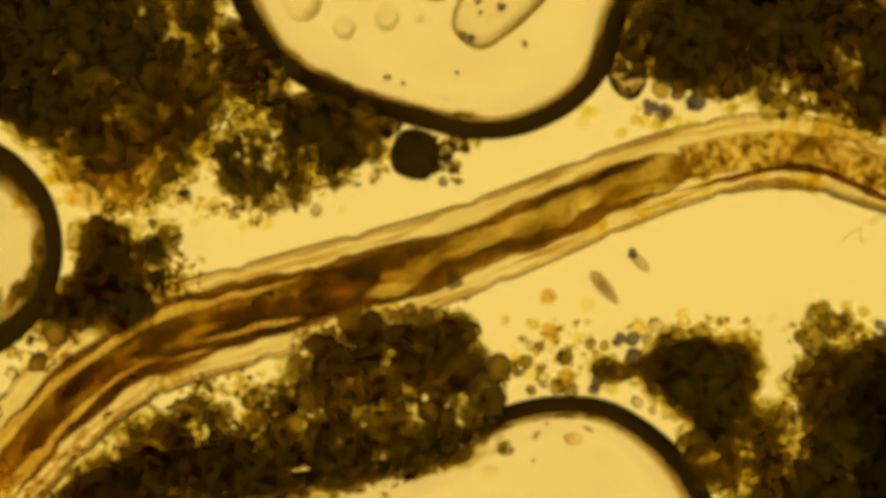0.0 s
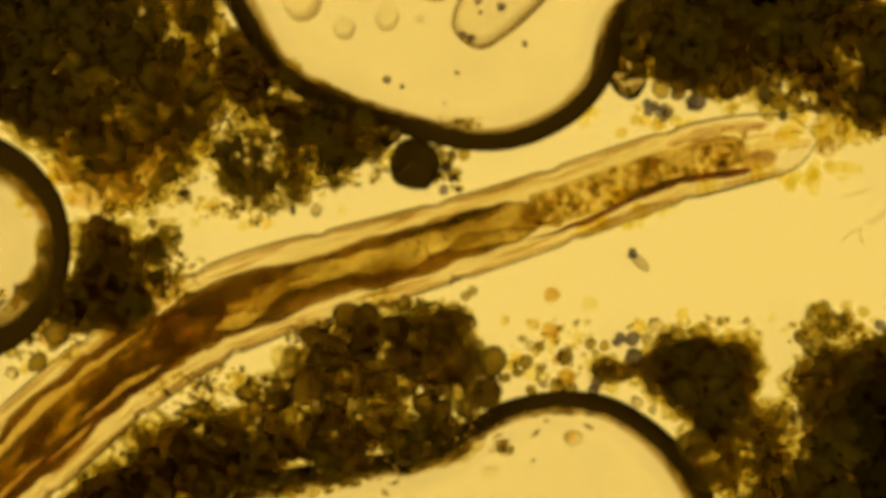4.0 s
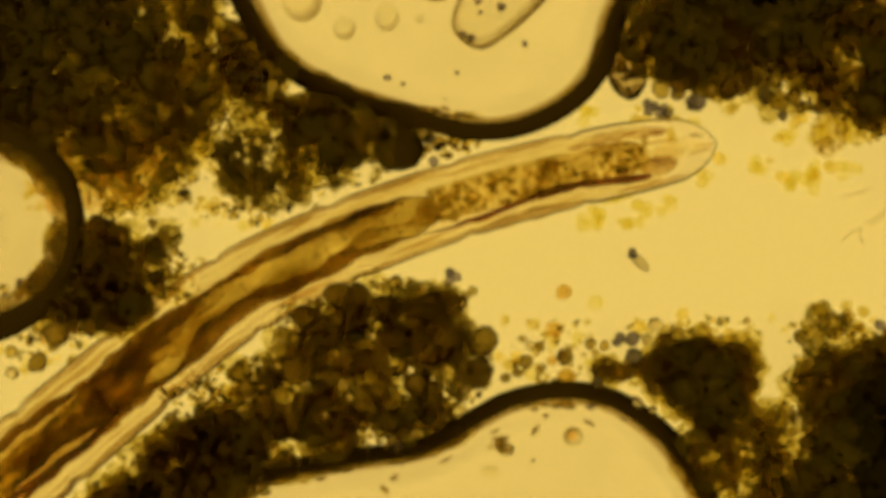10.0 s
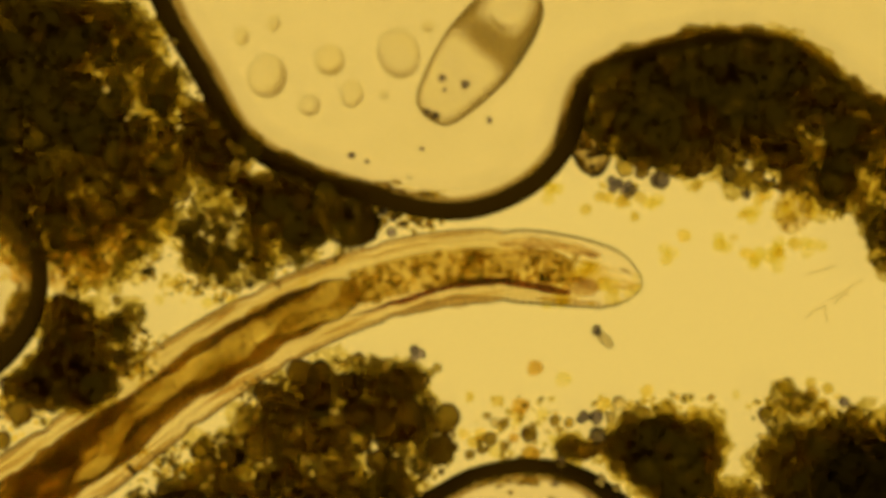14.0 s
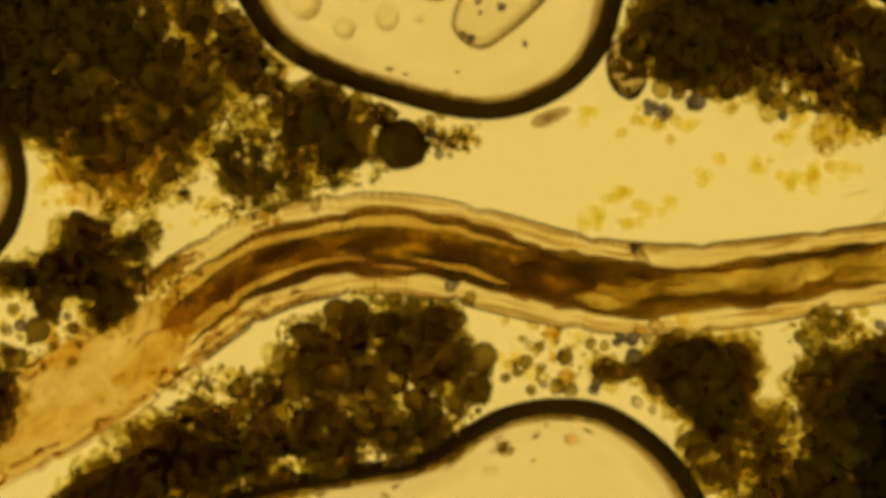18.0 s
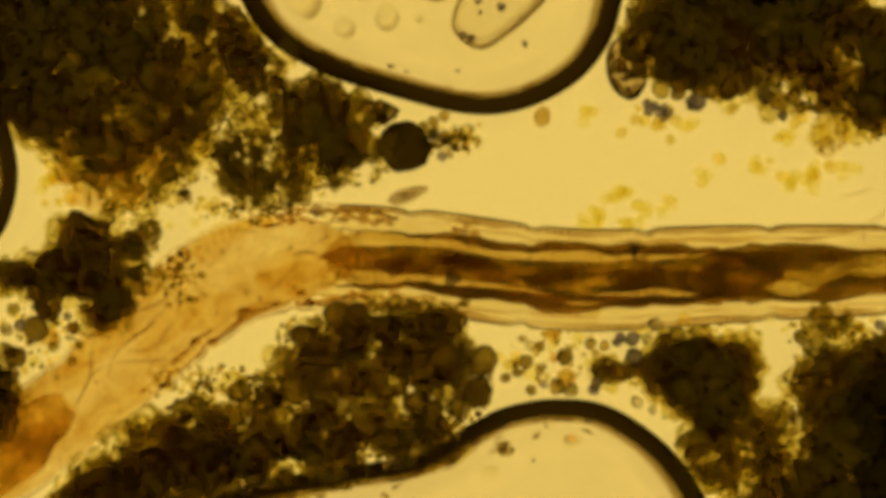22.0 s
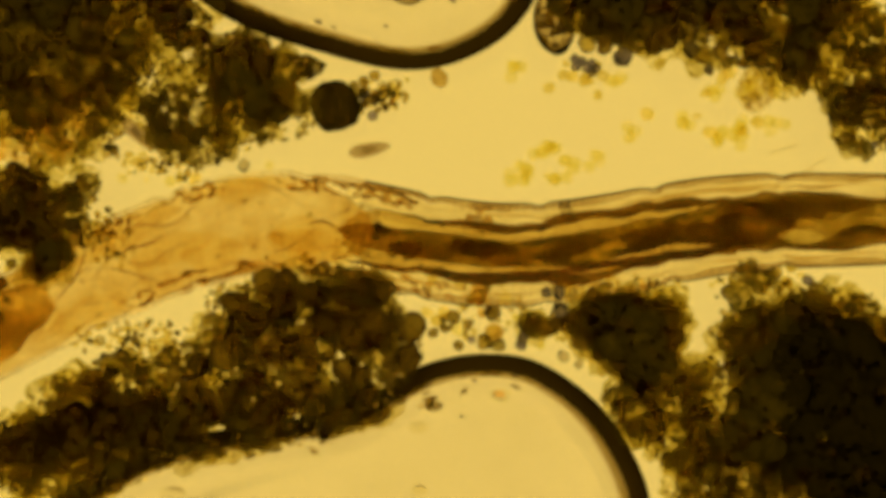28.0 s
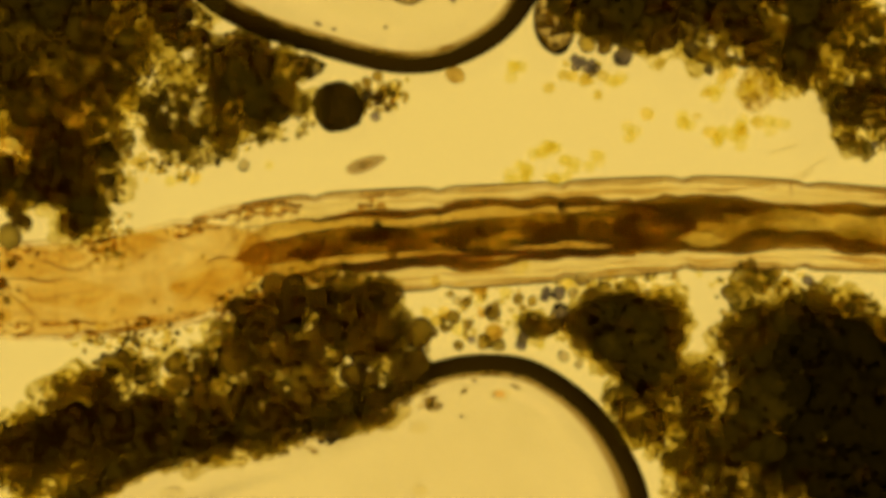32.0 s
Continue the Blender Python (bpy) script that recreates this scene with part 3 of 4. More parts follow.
loose_grains("clear_cell", "small clear round cell with a grey rim", M_GRAINS[3], ((938, 612, 8), (915, 640, 8), (960, 650, 7), (65, 592, 13), (12, 585, 11), (22, 660, 12), (190, 386, 14), (925, 600, 7), (560, 372, 10)))
loose_grains("brown_cell", "small brown round cell with a dark rim", M_GRAINS[1], ((1045, 608, 10), (1000, 630, 15), (1070, 612, 10), (955, 613, 9), (930, 640, 12), (955, 655, 8), (985, 684, 14), (915, 660, 10), (895, 668, 9), (865, 655, 10), (1500, 560, 12), (460, 386, 7), (330, 345, 10), (270, 395, 9), (75, 560, 9), (128, 640, 9)))
loose_grains("olive_cell", "olive round cell with a dark rim lying loose", M_GRAINS[0], ((70, 577, 15), (131, 580, 12), (25, 548, 12), (95, 614, 10), (20, 622, 11), (140, 610, 8), (1010, 690, 12)))
loose_grains("dark_cell", "dark brown round cell lying loose", M_GRAINS[5], ((100, 545, 13), (150, 545, 9), (55, 600, 8), (940, 690, 9)))
loose_grains("blue_cell", "small bluish round cell with a dark rim", M_GRAINS[4], ((73, 541, 12), (38, 576, 12), (120, 560, 8), (962, 680, 8), (1060, 665, 12), (1050, 690, 10), (1125, 710, 8), (1110, 602, 7), (1092, 606, 8), (1556, 575, 10)))

for k, (x, y) in enumerate(((1100, 350), (1140, 372), (1060, 382), (1040, 398), (1085, 348), (1118, 388), (1180, 365), (1340, 290), (1432, 330), (1400, 322), (1440, 300), (1215, 212), (1252, 315), (1045, 208), (1500, 300),
                            (1395, 240), (1460, 250), (1485, 235), (1445, 232), (1470, 215), (100, 310), (85, 325))):
    q = tagged(new("yellow_floc"), "soft pale yellow floc of fine matter", "floc", "flocs on the slide")
    q.location = at(x, y)
    for n in range(4):
        bm = lump(3, 1.0, 200 + k + n * 31, 0.3, 1.5)
        for v in bm.verts:
            v.co = Vector((v.co.x * rng.uniform(0.010, 0.012), v.co.y * 0.010, v.co.z * 0.007))
        part("flake", bm, M_FLOC, q).location = (rng.uniform(-0.014, 0.014), rng.uniform(-0.012, 0.012), 0.008 + 0.004 * n)

for x0, y0, x1, y1, n in ((1090, 185, 1540, 255, 16), (1090, 555, 1330, 605, 9), (330, 345, 480, 400, 5), (880, 560, 1060, 680, 9), (1420, 540, 1560, 590, 6), (0, 530, 150, 660, 8), (60, 290, 140, 360, 4), (1250, 280, 1500, 340, 5)):
    for k in range(n):
        r = rng.uniform(6, 14)
        loose("yellow_grain", "pale yellow soft grain lying loose", "grain", rng.uniform(x0, x1), rng.uniform(y0, y1), r, r * rng.uniform(0.7, 1), rng.uniform(0, 180), M_HAZE, "loose grains on the slide", k % 7, 0.6, rough=0.3)

for x0, y0, x1, y1, n in ((250, 640, 480, 730, 150), (330, 335, 490, 400, 60), (880, 560, 1060, 690, 60), (1090, 560, 1340, 610, 70), (0, 520, 170, 660, 80), (770, 215, 860, 280, 90), (1380, 560, 1568, 620, 70), (270, 440, 370, 560, 100), (1290, 600, 1340, 760, 80)):
    top = tagged(new("crumb_scatter"), "thin scatter of fine humus crumbs on the glass", "crumbs", "crumb scatters on the slide", "stuff")
    top.location = at((x0 + x1) / 2, (y0 + y1) / 2)
    for name, material, n2 in (("litter", M_FRAG, n // 3), ("haze_litter", M_HAZE, n // 2), ("bead_litter", M_BEAD, n // 3)):
        items = []
        for k in range(n2):
            r = rng.uniform(0.0018, 0.0055)
            p = at(rng.triangular(x0, x1), rng.triangular(y0, y1), r + 0.002) - top.location
            items.append((rng.randrange(8), Matrix.LocRotScale(p, Euler((0, 0, rng.random() * 6)), (r * rng.uniform(0.8, 1.5), r, r))))
        tagged(pile(name, items, material, top), kind="stuff")
RUSTY = tagged(new("rusty_patch"), "faint rust-coloured patch of fine soft matter", "debris")
RUSTY.location = at(190, 300)
items = []
for k in range(110):
    a, q, r = rng.uniform(0, 6.28), math.sqrt(rng.random()), rng.uniform(0.005, 0.017)
    items.append((rng.randrange(8), Matrix.LocRotScale((0.095 * q * math.cos(a), 0.075 * q * math.sin(a), 0.014 + 0.05 * rng.random()), Euler((0, 0, a * 9)), (r * 1.3, r, min(r, 0.012)))))
tagged(pile("soft_mass", items, M_RUST, RUSTY), "soft rusty flocs", kind="stuff")

# clear cyst with a granular middle, beside the dark heap
CYST = tagged(new("cyst"), "oval clear cyst with a bluish wall and brown grains inside", "cyst")
CYST.matrix_world = Matrix.Translation(at(1108, 122)) @ pose(0, 0, 0, 0, 0, 10)
bm = lump(4, 1.0, 91, 0.06, 1.2)
for v in bm.verts:
    v.co = Vector((v.co.x * 0.036, v.co.y * 0.056, v.co.z * 0.03))
part("wall", bm, M_CYST, CYST).location.z = 0.032
for k in range(30):
    a, q = rng.uniform(0, 6.28), math.sqrt(rng.random()) * 0.75
    share("granule", grain_mesh(k % 10, (1, 0, 3)[k % 3]), CYST, Matrix.LocRotScale((0.036 * q * math.cos(a), 0.056 * q * math.sin(a), 0.03), None, [rng.uniform(0.004, 0.009)] * 3))

# pale granular cell, hardly denser than the water
GHOST = tagged(new("pale_cell"), "large pale granular cell with a faint outline", "cell")
GHOST.matrix_world = Matrix.Translation(at(1466, 236)) @ pose(0, 0, 0, 0, 0, -10)
bm = lump(4, 1.0, 95, 0.10, 1.3)
for v in bm.verts:
    v.co = Vector((v.co.x * 0.034, v.co.y * 0.043, v.co.z * 0.016))
part("body", bm, M_GHOST, GHOST).location.z = 0.02
items = []
for k in range(70):
    a, q, r = rng.uniform(0, 6.28), math.sqrt(rng.random()) * 0.95, rng.uniform(0.002, 0.006)
    items.append((rng.randrange(8), Matrix.LocRotScale((0.033 * q * math.cos(a), 0.042 * q * math.sin(a), 0.02), Euler((0, 0, a * 5)), (r * 1.3, r, r * 0.6))))
tagged(pile("granule_litter", items, M_GHOST, GHOST), "faint grey granules", kind="stuff")

# small rosettes of clear cells
ROSETTES = {}
for x, y, n in ((1175, 200, 4), (1228, 182, 5), (1098, 238, 2), (1150, 190, 3), (800, 490, 3), (830, 520, 2), (1060, 660, 3)):
    q = tagged(new("cell_rosette"), "tiny rosette of bluish clear cells", "cells", "cell rosettes on the slide")
    q.location = at(x, y)
    ROSETTES[x] = q
    for k in range(n):
        a = k / n * 6.28 + x
        share("cell", grain_mesh(k, 4 if n > 2 else 0), q, Matrix.LocRotScale((0.008 * math.cos(a), 0.008 * math.sin(a), 0.008), None, (0.0085, 0.0085, 0.008)))

# an amber cell that drifts along the bubble, and angular pieces among the humus
DRIFTER = loose("amber_grain", "soft amber-brown round cell drifting in the water", "grain", 1010, 213, 17, 15, 20, M_AMBER, "loose grains on the slide", 3)


def shard(name, label, category, x, y, rx, ry, turn, material, sides, z):
    """A flat angular piece with bevelled edges."""
    rng = random.Random(int(x + y))
    bm = bmesh.new()
    ring = [(math.cos(k * math.tau / sides), math.sin(k * math.tau / sides), rng.uniform(0.85, 1.1)) for k in range(sides)]
    lo = [bm.verts.new((c * r * rx / 1000, d * r * ry / 1000, 0)) for c, d, r in ring]
    hi = [bm.verts.new((c * r * rx / 1150, d * r * ry / 1150, min(rx, ry) / 1100)) for c, d, r in ring]
    bm.faces.new(lo[::-1])
    bm.faces.new(hi)
    for k in range(sides):
        bm.faces.new((lo[k - 1], lo[k], hi[k], hi[k - 1]))
    bmesh.ops.bevel(bm, geom=list(bm.edges), offset=min(rx, ry) / 5000, segments=2, affect="EDGES")
    ob = part(name, bm, material)
    ob.matrix_world = Matrix.Translation(at(x, y, z)) @ pose(0, 0, 0, 0, 0, turn)
    return tagged(ob, label, category)


CRYSTAL = shard("crystal", "bluish-grey six-sided crystal with a dark outline", "crystal", 264, 803, 25, 18, 10, M_GRAINS[4], 6, 0.15)
SHARDS = [shard("black_shard", "small blue-black angular flake on the humus", "flake", x, y, rx, ry, a, M_SHARD, n, z)
          for x, y, rx, ry, a, n, z in ((518, 368, 7, 11, 20, 5, 0.02), (346, 42, 16, 20, 30, 5, 0.16), (322, 342, 11, 8, 10, 6, 0.15))]
LENS = loose("black_lens", "small black lens-shaped piece in the heap", "flake", 655, 637, 17, 6, 5, M_SHARD, "", 2, 0.6, 0.165)
CLUSTER = tagged(new("crystal_cluster"), "small cluster of clear yellowish crystals on the bubble's rim", "crystals")
CLUSTER.location = at(888, 786)
for k, (dx, dy, r) in enumerate(((-16, 4, 9), (-4, -3, 12), (8, 6, 11), (14, 14, 8), (-2, 10, 8), (4, -10, 7))):
    share("crystal", grain_mesh(k, (3, 1, 3)[k % 3]), CLUSTER, Matrix.LocRotScale((dx / 1000, -dy / 1000, 0.012), Euler((0, 0, k * 1.3)), (r * 1.3 / 1000, r * 0.8 / 1000, r * 0.8 / 1000)))

# speck with a tail, and hairs
SPECK = tagged(new("tailed_speck"), "tiny blue-black speck with a pale tail", "speck")
SPECK.location = at(1119, 449)
share("body", grain_mesh(2, 4), SPECK, Matrix.LocRotScale((0, 0, 0.007), None, (0.008, 0.010, 0.007)))
share("tail", grain_mesh(5, 3), SPECK, Matrix.LocRotScale((0.014, -0.016, 0.008), Euler((0, 0, -0.8)), (0.020, 0.009, 0.007)))
for k, (x, y, dx, dy) in enumerate(((1523, 404, 4, 30), (1523, 404, -36, 22), (1530, 396, 60, -36), (1490, 350, 50, -14), (1540, 400, 26, -20))):
    bm = bmesh.new()
    rows = []
    for n in range(9):
        f = n / 8
        c = at(x + dx * f, y + dy * f, 0.003) + Vector((0.004 * wob(f, k, 3), 0.004 * wob(f, k + 9, 3), 0))
        d = Vector((-dy, -dx, 0)).normalized()
        rows.append([bm.verts.new(c + (d * math.cos(b * 1.257) + Vector((0, 0, 1)) * math.sin(b * 1.257)) * 0.0012) for b in range(5)])
    for p, q in zip(rows, rows[1:]):
        for b in range(5):
            bm.faces.new((p[b - 1], p[b], q[b], q[b - 1]))
    tagged(part("hair", bm, M_HAIR), "thin pale fibre lying on the glass", "fibre", "hairs on the slide")


# ---- what sits inside the bubbles ----
def drop(x, y, rx, ry, turn=0, label="flat round water drop on the glass inside a bubble", tall=0.62):
    bm = bmesh.new()
    bmesh.ops.create_icosphere(bm, subdivisions=4, radius=1.0)
    for v in bm.verts:
        z = 1 - v.co.x ** 2 - v.co.y ** 2 if v.co.z > 0 else 0.0      # a low cap that meets the glass at an angle
        v.co = Vector((v.co.x * rx / 1000, v.co.y * ry / 1000, z * min(rx, ry) / 1000 * tall))
    ob = part("water_drop", bm, M_DROP)
    ob.matrix_world = Matrix.Translation(at(x, y, 0.004)) @ pose(0, 0, 0, 0, 0, turn)
    return tagged(ob, label, "drop", "water drops in the bubble")


for x, y, rx, ry, a in ((533, -4, 36, 40, 0), (645, -32, 27, 28, 0), (608, 48, 20, 20, 0), (684, 28, 21, 25, 0), (768, -44, 38, 46, 20), (488, -74, 13, 17, 0), (545, -98, 12, 15, 0), (820, -92, 12, 10, 0), (742, 30, 8, 8, 0),
                        (868, 838, 17, 10, 0), (560, 1090, 20, 16, 0), (870, 950, 14, 10, 0), (430, 955, 24, 12, 0)):
    drop(x, y, rx, ry, a)
AMBER_DROP = drop(1016, 775, 17, 17, 0, "round water drop with an amber grain in it", 1.0)
bm = lump(2, 0.009, 77, 0.1, 1.2)
bmesh.ops.scale(bm, vec=(1, 1, 0.3), verts=bm.verts)
bmesh.ops.translate(bm, vec=(-0.003, 0.003, 0.024), verts=bm.verts)
part("amber_grain", bm, M_AMBER_CORE, AMBER_DROP, "small amber grain")
SLUG = tagged(new("slug_drop"), "long smoky water drop with dark specks at its tip", "drop")
SLUG.matrix_world = Matrix.Translation(at(911, -44, 0.004)) @ pose(0, 0, 0, 0, 0, 52)
bm = bmesh.new()
bmesh.ops.create_icosphere(bm, subdivisions=6, radius=1.0)
for v in bm.verts:
    f = v.co.x
    w = 0.066 * (1.0 + 0.06 * min(1, max(-1, (f + 0.35) * 3))) / max(0.12, 1 - f * f) ** 0.20
    up = min(1, max(0, (f + 0.12) / 0.62))
    v.co = Vector((f * 0.148, v.co.y * w, max(v.co.z, 0) ** 0.9 * (0.055 + 0.10 * up * up * (3 - 2 * up))))
part("body", bm, M_DROP, SLUG)
for x, y, r in ((-0.142, 0.006, 0.007), (-0.138, -0.009, 0.008), (-0.062, -0.017, 0.008), (-0.078, 0.022, 0.007), (-0.092, 0.006, 0.004)):
    share("speck", grain_mesh(1, 4), SLUG, Matrix.LocRotScale((x, y, 0.06), None, (r, r, r)))
for x, y, r in ((684, 140, 7), (711, 152, 5), (809, 127, 4), (930, 76, 5), (786, 185, 3), (744, 262, 3), (945, 818, 3)):
    loose("speck", "tiny dark blue speck inside a bubble", "speck", x, y, r, r * 1.2, x, M_GRAINS[4], "specks in the bubbles", int(x) % 7)
for k, (x, y, n, a) in enumerate(((1045, 745, 14, -45), (948, 762, 13, 65), (890, 790, 20, -40), (878, 772, 14, -10), (695, 835, 12, 70), (680, 868, 14, -60), (965, 722, 8, -60), (780, 800, 12, 40), (868, 750, 12, 20))):
    q = tagged(new("diatom"), "small clear boat-shaped diatom with a dark outline", "diatom", "diatoms in the bubble")
    q.matrix_world = Matrix.Translation(at(x, y)) @ pose(0, 0, 0, 0, 0, a)
    share("shell", grain_mesh(k, 3), q, Matrix.LocRotScale((0, 0, 0.006), None, (n / 1000, 0.0055, 0.006)))
    share("core", grain_mesh(k, 1), q, Matrix.LocRotScale((0, 0, 0.006), None, (n / 2200, 0.0025, 0.003)))

# ciliates that swim past
def ciliate(x, y):
    q = tagged(new("ciliate"), "grey-brown spindle-shaped ciliate swimming past", "ciliate", "ciliates in the water")
    q.location = at(x, y)
    for name, mat, rx, ry, seed in (("body", M_CILIATE, 0.038, 0.0125, 301), ("nucleus", M_CILIATE, 0.014, 0.007, 302)):
        bm = lump(3, 1.0, seed, 0.08, 1.2)
        for v in bm.verts:
            v.co = Vector((v.co.x * rx, v.co.y * ry * (1 - 0.25 * v.co.x), v.co.z * ry * 0.8))
        part(name, bm, mat, q).location.z = 0.013
    return q


CILIATE = ciliate(1070, 510)
CILIATE_MATE = ciliate(300, 200)


# ---- the worm ----
def half_width(s):
    """Half the worm's width, in plan units, s units behind its tip."""
    pts = ((0, 3), (6, 15), (16, 28), (35, 43), (65, 55), (110, 61), (170, 65), (300, 66), (600, 71), (1000, 82), (1250, 88), (1500, 91), (1900, 93), (2150, 91), (2400, 83), (2900, 80))
    for (a, wa), (b, wb) in zip(pts, pts[1:]):
        if s <= b:
            w = wa + (wb - wa) * (s - a) / (b - a)
            break
    else:
        w = pts[-1][1]
    ring = ((s - 250) % 215) - 107.5
    return w * (1 - 0.07 * math.exp(-((abs(ring) - 107.5) / 14) ** 2) * (s > 100))


SEG, FLAT, AXIS = 14, 0.72, 0.068   # length of a rigid piece, height by width, height of the axis
GUT_FROM, GUT_TO = 500, 1900


def tube(name, s0, s1, mid, wide, high, material, parent, n=12, steps=3, z=0.0, label="", seam=0.0, jag=0.0, at_s=None):
    """A piece of the worm between s0 and s1: mid, wide and high give its middle, half-width and half-height across the body."""
    bm, rows = bmesh.new(), []
    c = (s0 + s1) / 2 if at_s is None else at_s
    rest = bm.verts.layers.float_vector.new("rest")
    for j in range(steps + 1):
        s = s0 + (s1 - s0) * j / steps
        x = c - s + (seam if j == 0 else -seam if j == steps else 0)
        row = []
        for i in range(n):
            a = math.tau * i / n
            y, h = mid(s) + wide(s) * math.cos(a), high(s) * math.sin(a) + z
            e = 0.0
            if jag and j in (0, steps):     # neighbours share one uneven joint
                e = jag * math.sin(i * 12.9 + round(s / SEG) * 7.1 + (h > z) * 2.0)
            v = bm.verts.new(((x - e) / 1000, y / 1000, h / 1000))
            v[rest] = ((s + e) / 1000, y / 1000, h / 1000)
            row.append(v)
        rows.append(row)
    for p, q in zip(rows, rows[1:]):
        for i in range(n):
            bm.faces.new((p[i - 1], p[i], q[i], q[i - 1]))
    bmesh.ops.recalc_face_normals(bm, faces=bm.faces)
    return part(name, bm, material, parent, label)


def gut_half(s):
    k = min(1, max(0.7, (s - 400) / 160))
    return half_width(s) * (0.47 + 0.10 * wob(s, 1, 0.008) + 0.05 * wob(s, 2, 0.03)) * k


def gut_end(s, end, over=75):
    """Closes a strand of the gut towards its hind end."""
    return max(0.04, min(1, max(0, (end - s) / over)) ** 0.4)


def gut_mid(s):
    return half_width(s) * 0.10 * wob(s, 5, 0.006)


def strand(seed, lo, hi, f=0.02):
    """A half-thickness that swells and thins along the body."""
    return lambda s: max(lo, lo + (hi - lo) * (0.5 + 0.9 * wob(s, seed, f)))


def build_worm():
    worm = tagged(new("worm"), "translucent segmented worm with a brown gut, creeping over the slide", "worm")
    rng = random.Random(5)
    segs = []
    end = 2800
    plugs = [(p, p + rng.uniform(45, 120), rng.uniform(-0.5, 0.5) * (0.35 if p > 1180 else 1), rng.uniform(10, 26) * (0.6 if p > 1180 else 1)) for p in range(570, 1780, 42)]
    plugs = [(p, q, math.copysign(0.82, y0), w0 * 0.45) if p < 900 else (p, q, y0, w0) for p, q, y0, w0 in plugs]     # along the walls in front
    lobes = [(p, p + rng.uniform(70, 190), rng.uniform(-0.75, 0.75), rng.uniform(12, 40)) for p in range(1850, 2780, 46)]
    for k in range(end // SEG):
        a, b = k * SEG, (k + 1) * SEG
        mid = (a + b) / 2
        seg = tube("segment", a, b, lambda s: 0, half_width, lambda s: half_width(s) * FLAT, M_HEAD if mid < 252 else M_CUTICLE if mid < 1880 else M_SKIN, worm, n=28, steps=3)
        segs.append(seg)
        # lengthwise muscles under the skin, thin where the rings pinch
        for sign in (-1, 1):
            if mid < 252 or mid > (2250 if sign < 0 else 2000):
                continue
            ph = lambda s: 0.25 + 0.75 * abs(math.sin(math.pi * ((s - 250) % 215) / 215))
            tube("muscle_band", a, b, lambda s: sign * half_width(s) * (0.86 + 0.03 * wob(s, 8 + sign, 0.02)), lambda s: (0.8 + 6.5 * ph(s) ** 1.5) * (1 + 0.7 * (sign < 0 and s < 465)) * (1 + 0.5 * wob(s, 9 + sign, 0.03)) * min(1, max(0.05, ((2250 if sign < 0 else 2000) - s) / 160)),
                 lambda s: 12, M_MUSCLE, seg, n=10, jag=4, seam=0.3)
            tube("side_streak", a, b, lambda s: sign * half_width(s) * (0.70 + 0.08 * wob(s, 70 + sign, 0.012)), lambda s: max(0.2, 1.8 + 6 * wob(s, 72 + sign, 0.011)), lambda s: 6, M_STREAK, seg, n=8, z=8, jag=4, seam=0.3)
        if mid > 1860:      # brown strands: the hind skin's dark refracted edge, painted as thin lines
            for sign in (-1, 1):
                for q in range(2):
                    tube("skin_line", a, b, lambda s: sign * half_width(s) * (0.985 - 0.07 * q + 0.03 * wob(s, 150 + sign + 4 * q, 0.025)), lambda s: max(0.4, 1.2 + 1.3 * wob(s, 160 + sign + 4 * q, 0.03)), lambda s: 5, M_LINE, seg, n=6, steps=2, seam=0.4)
        if mid > GUT_FROM and mid < GUT_TO:
            if mid < 1230:
                tube("gut", a, b, gut_mid, lambda s: gut_half(s) * min(1, max(0.02, 1 - (s - 1130) / 100)) ** 0.5, lambda s: gut_half(s) * 0.8, M_GUT, seg, n=16, jag=6)
            if mid > 1090:
                grow = lambda s: min(1, max(0.02, (s - 1085) / 120)) ** 0.5
                tube("gut_sheath", a, b, gut_mid, lambda s: gut_half(s) * 1.12 * gut_end(s, GUT_TO, 60) * grow(s), lambda s: gut_half(s) * 0.6, M_SHEATH, seg, n=14, jag=5)
                core = lambda s: 0.92 - 0.38 * min(1, max(0, s - 1150) / 160)
                tube("gut", a, b, lambda s: gut_mid(s) + gut_half(s) * 0.06 * wob(s, 63, 0.01), lambda s: gut_half(s) * core(s) * grow(s) * (1 + 0.30 * wob(s, 61, 0.014)) * gut_end(s, GUT_TO, 70), lambda s: gut_half(s) * 0.5 * gut_end(s, GUT_TO, 70), M_GUTEND if mid > GUT_TO - 110 else M_GUTDARK, seg, n=16, jag=6)
            for sign in (-1, 1):
                full = strand(20 + sign, 5, 20 if mid < 1150 else 11, 0.014)
                th = lambda s: full(s) * min(1, max(0.05, (s - 520) / 220)) * min(1, max(0.08, (GUT_TO - 40 - 40 * sign - s) / 170))
                tube("gut_wall", a, b, lambda s: gut_mid(s) + sign * (gut_half(s) * (1 + 0.12 * (s > 1200)) - th(s) * 0.4), th, lambda s: 12, M_GUTRIM if mid > 1260 else M_GUTWALL, seg, n=10, jag=6)
            for q in range(0 if mid > 1200 else 3 if mid > 930 else 1):
                th = strand(33 + q, -7, 14, 0.02)
                if th(mid) > 0.8:
                    tube("gut_fold", a, b, lambda s: gut_mid(s) + gut_half(s) * (0.5 * (q - 1) + 0.5 * wob(s, 44 + q, 0.014)), lambda s: max(0.3, th(s)), lambda s: max(0.3, th(s)) * 0.5, M_FOLD, seg, n=8, z=6 * q, jag=5)
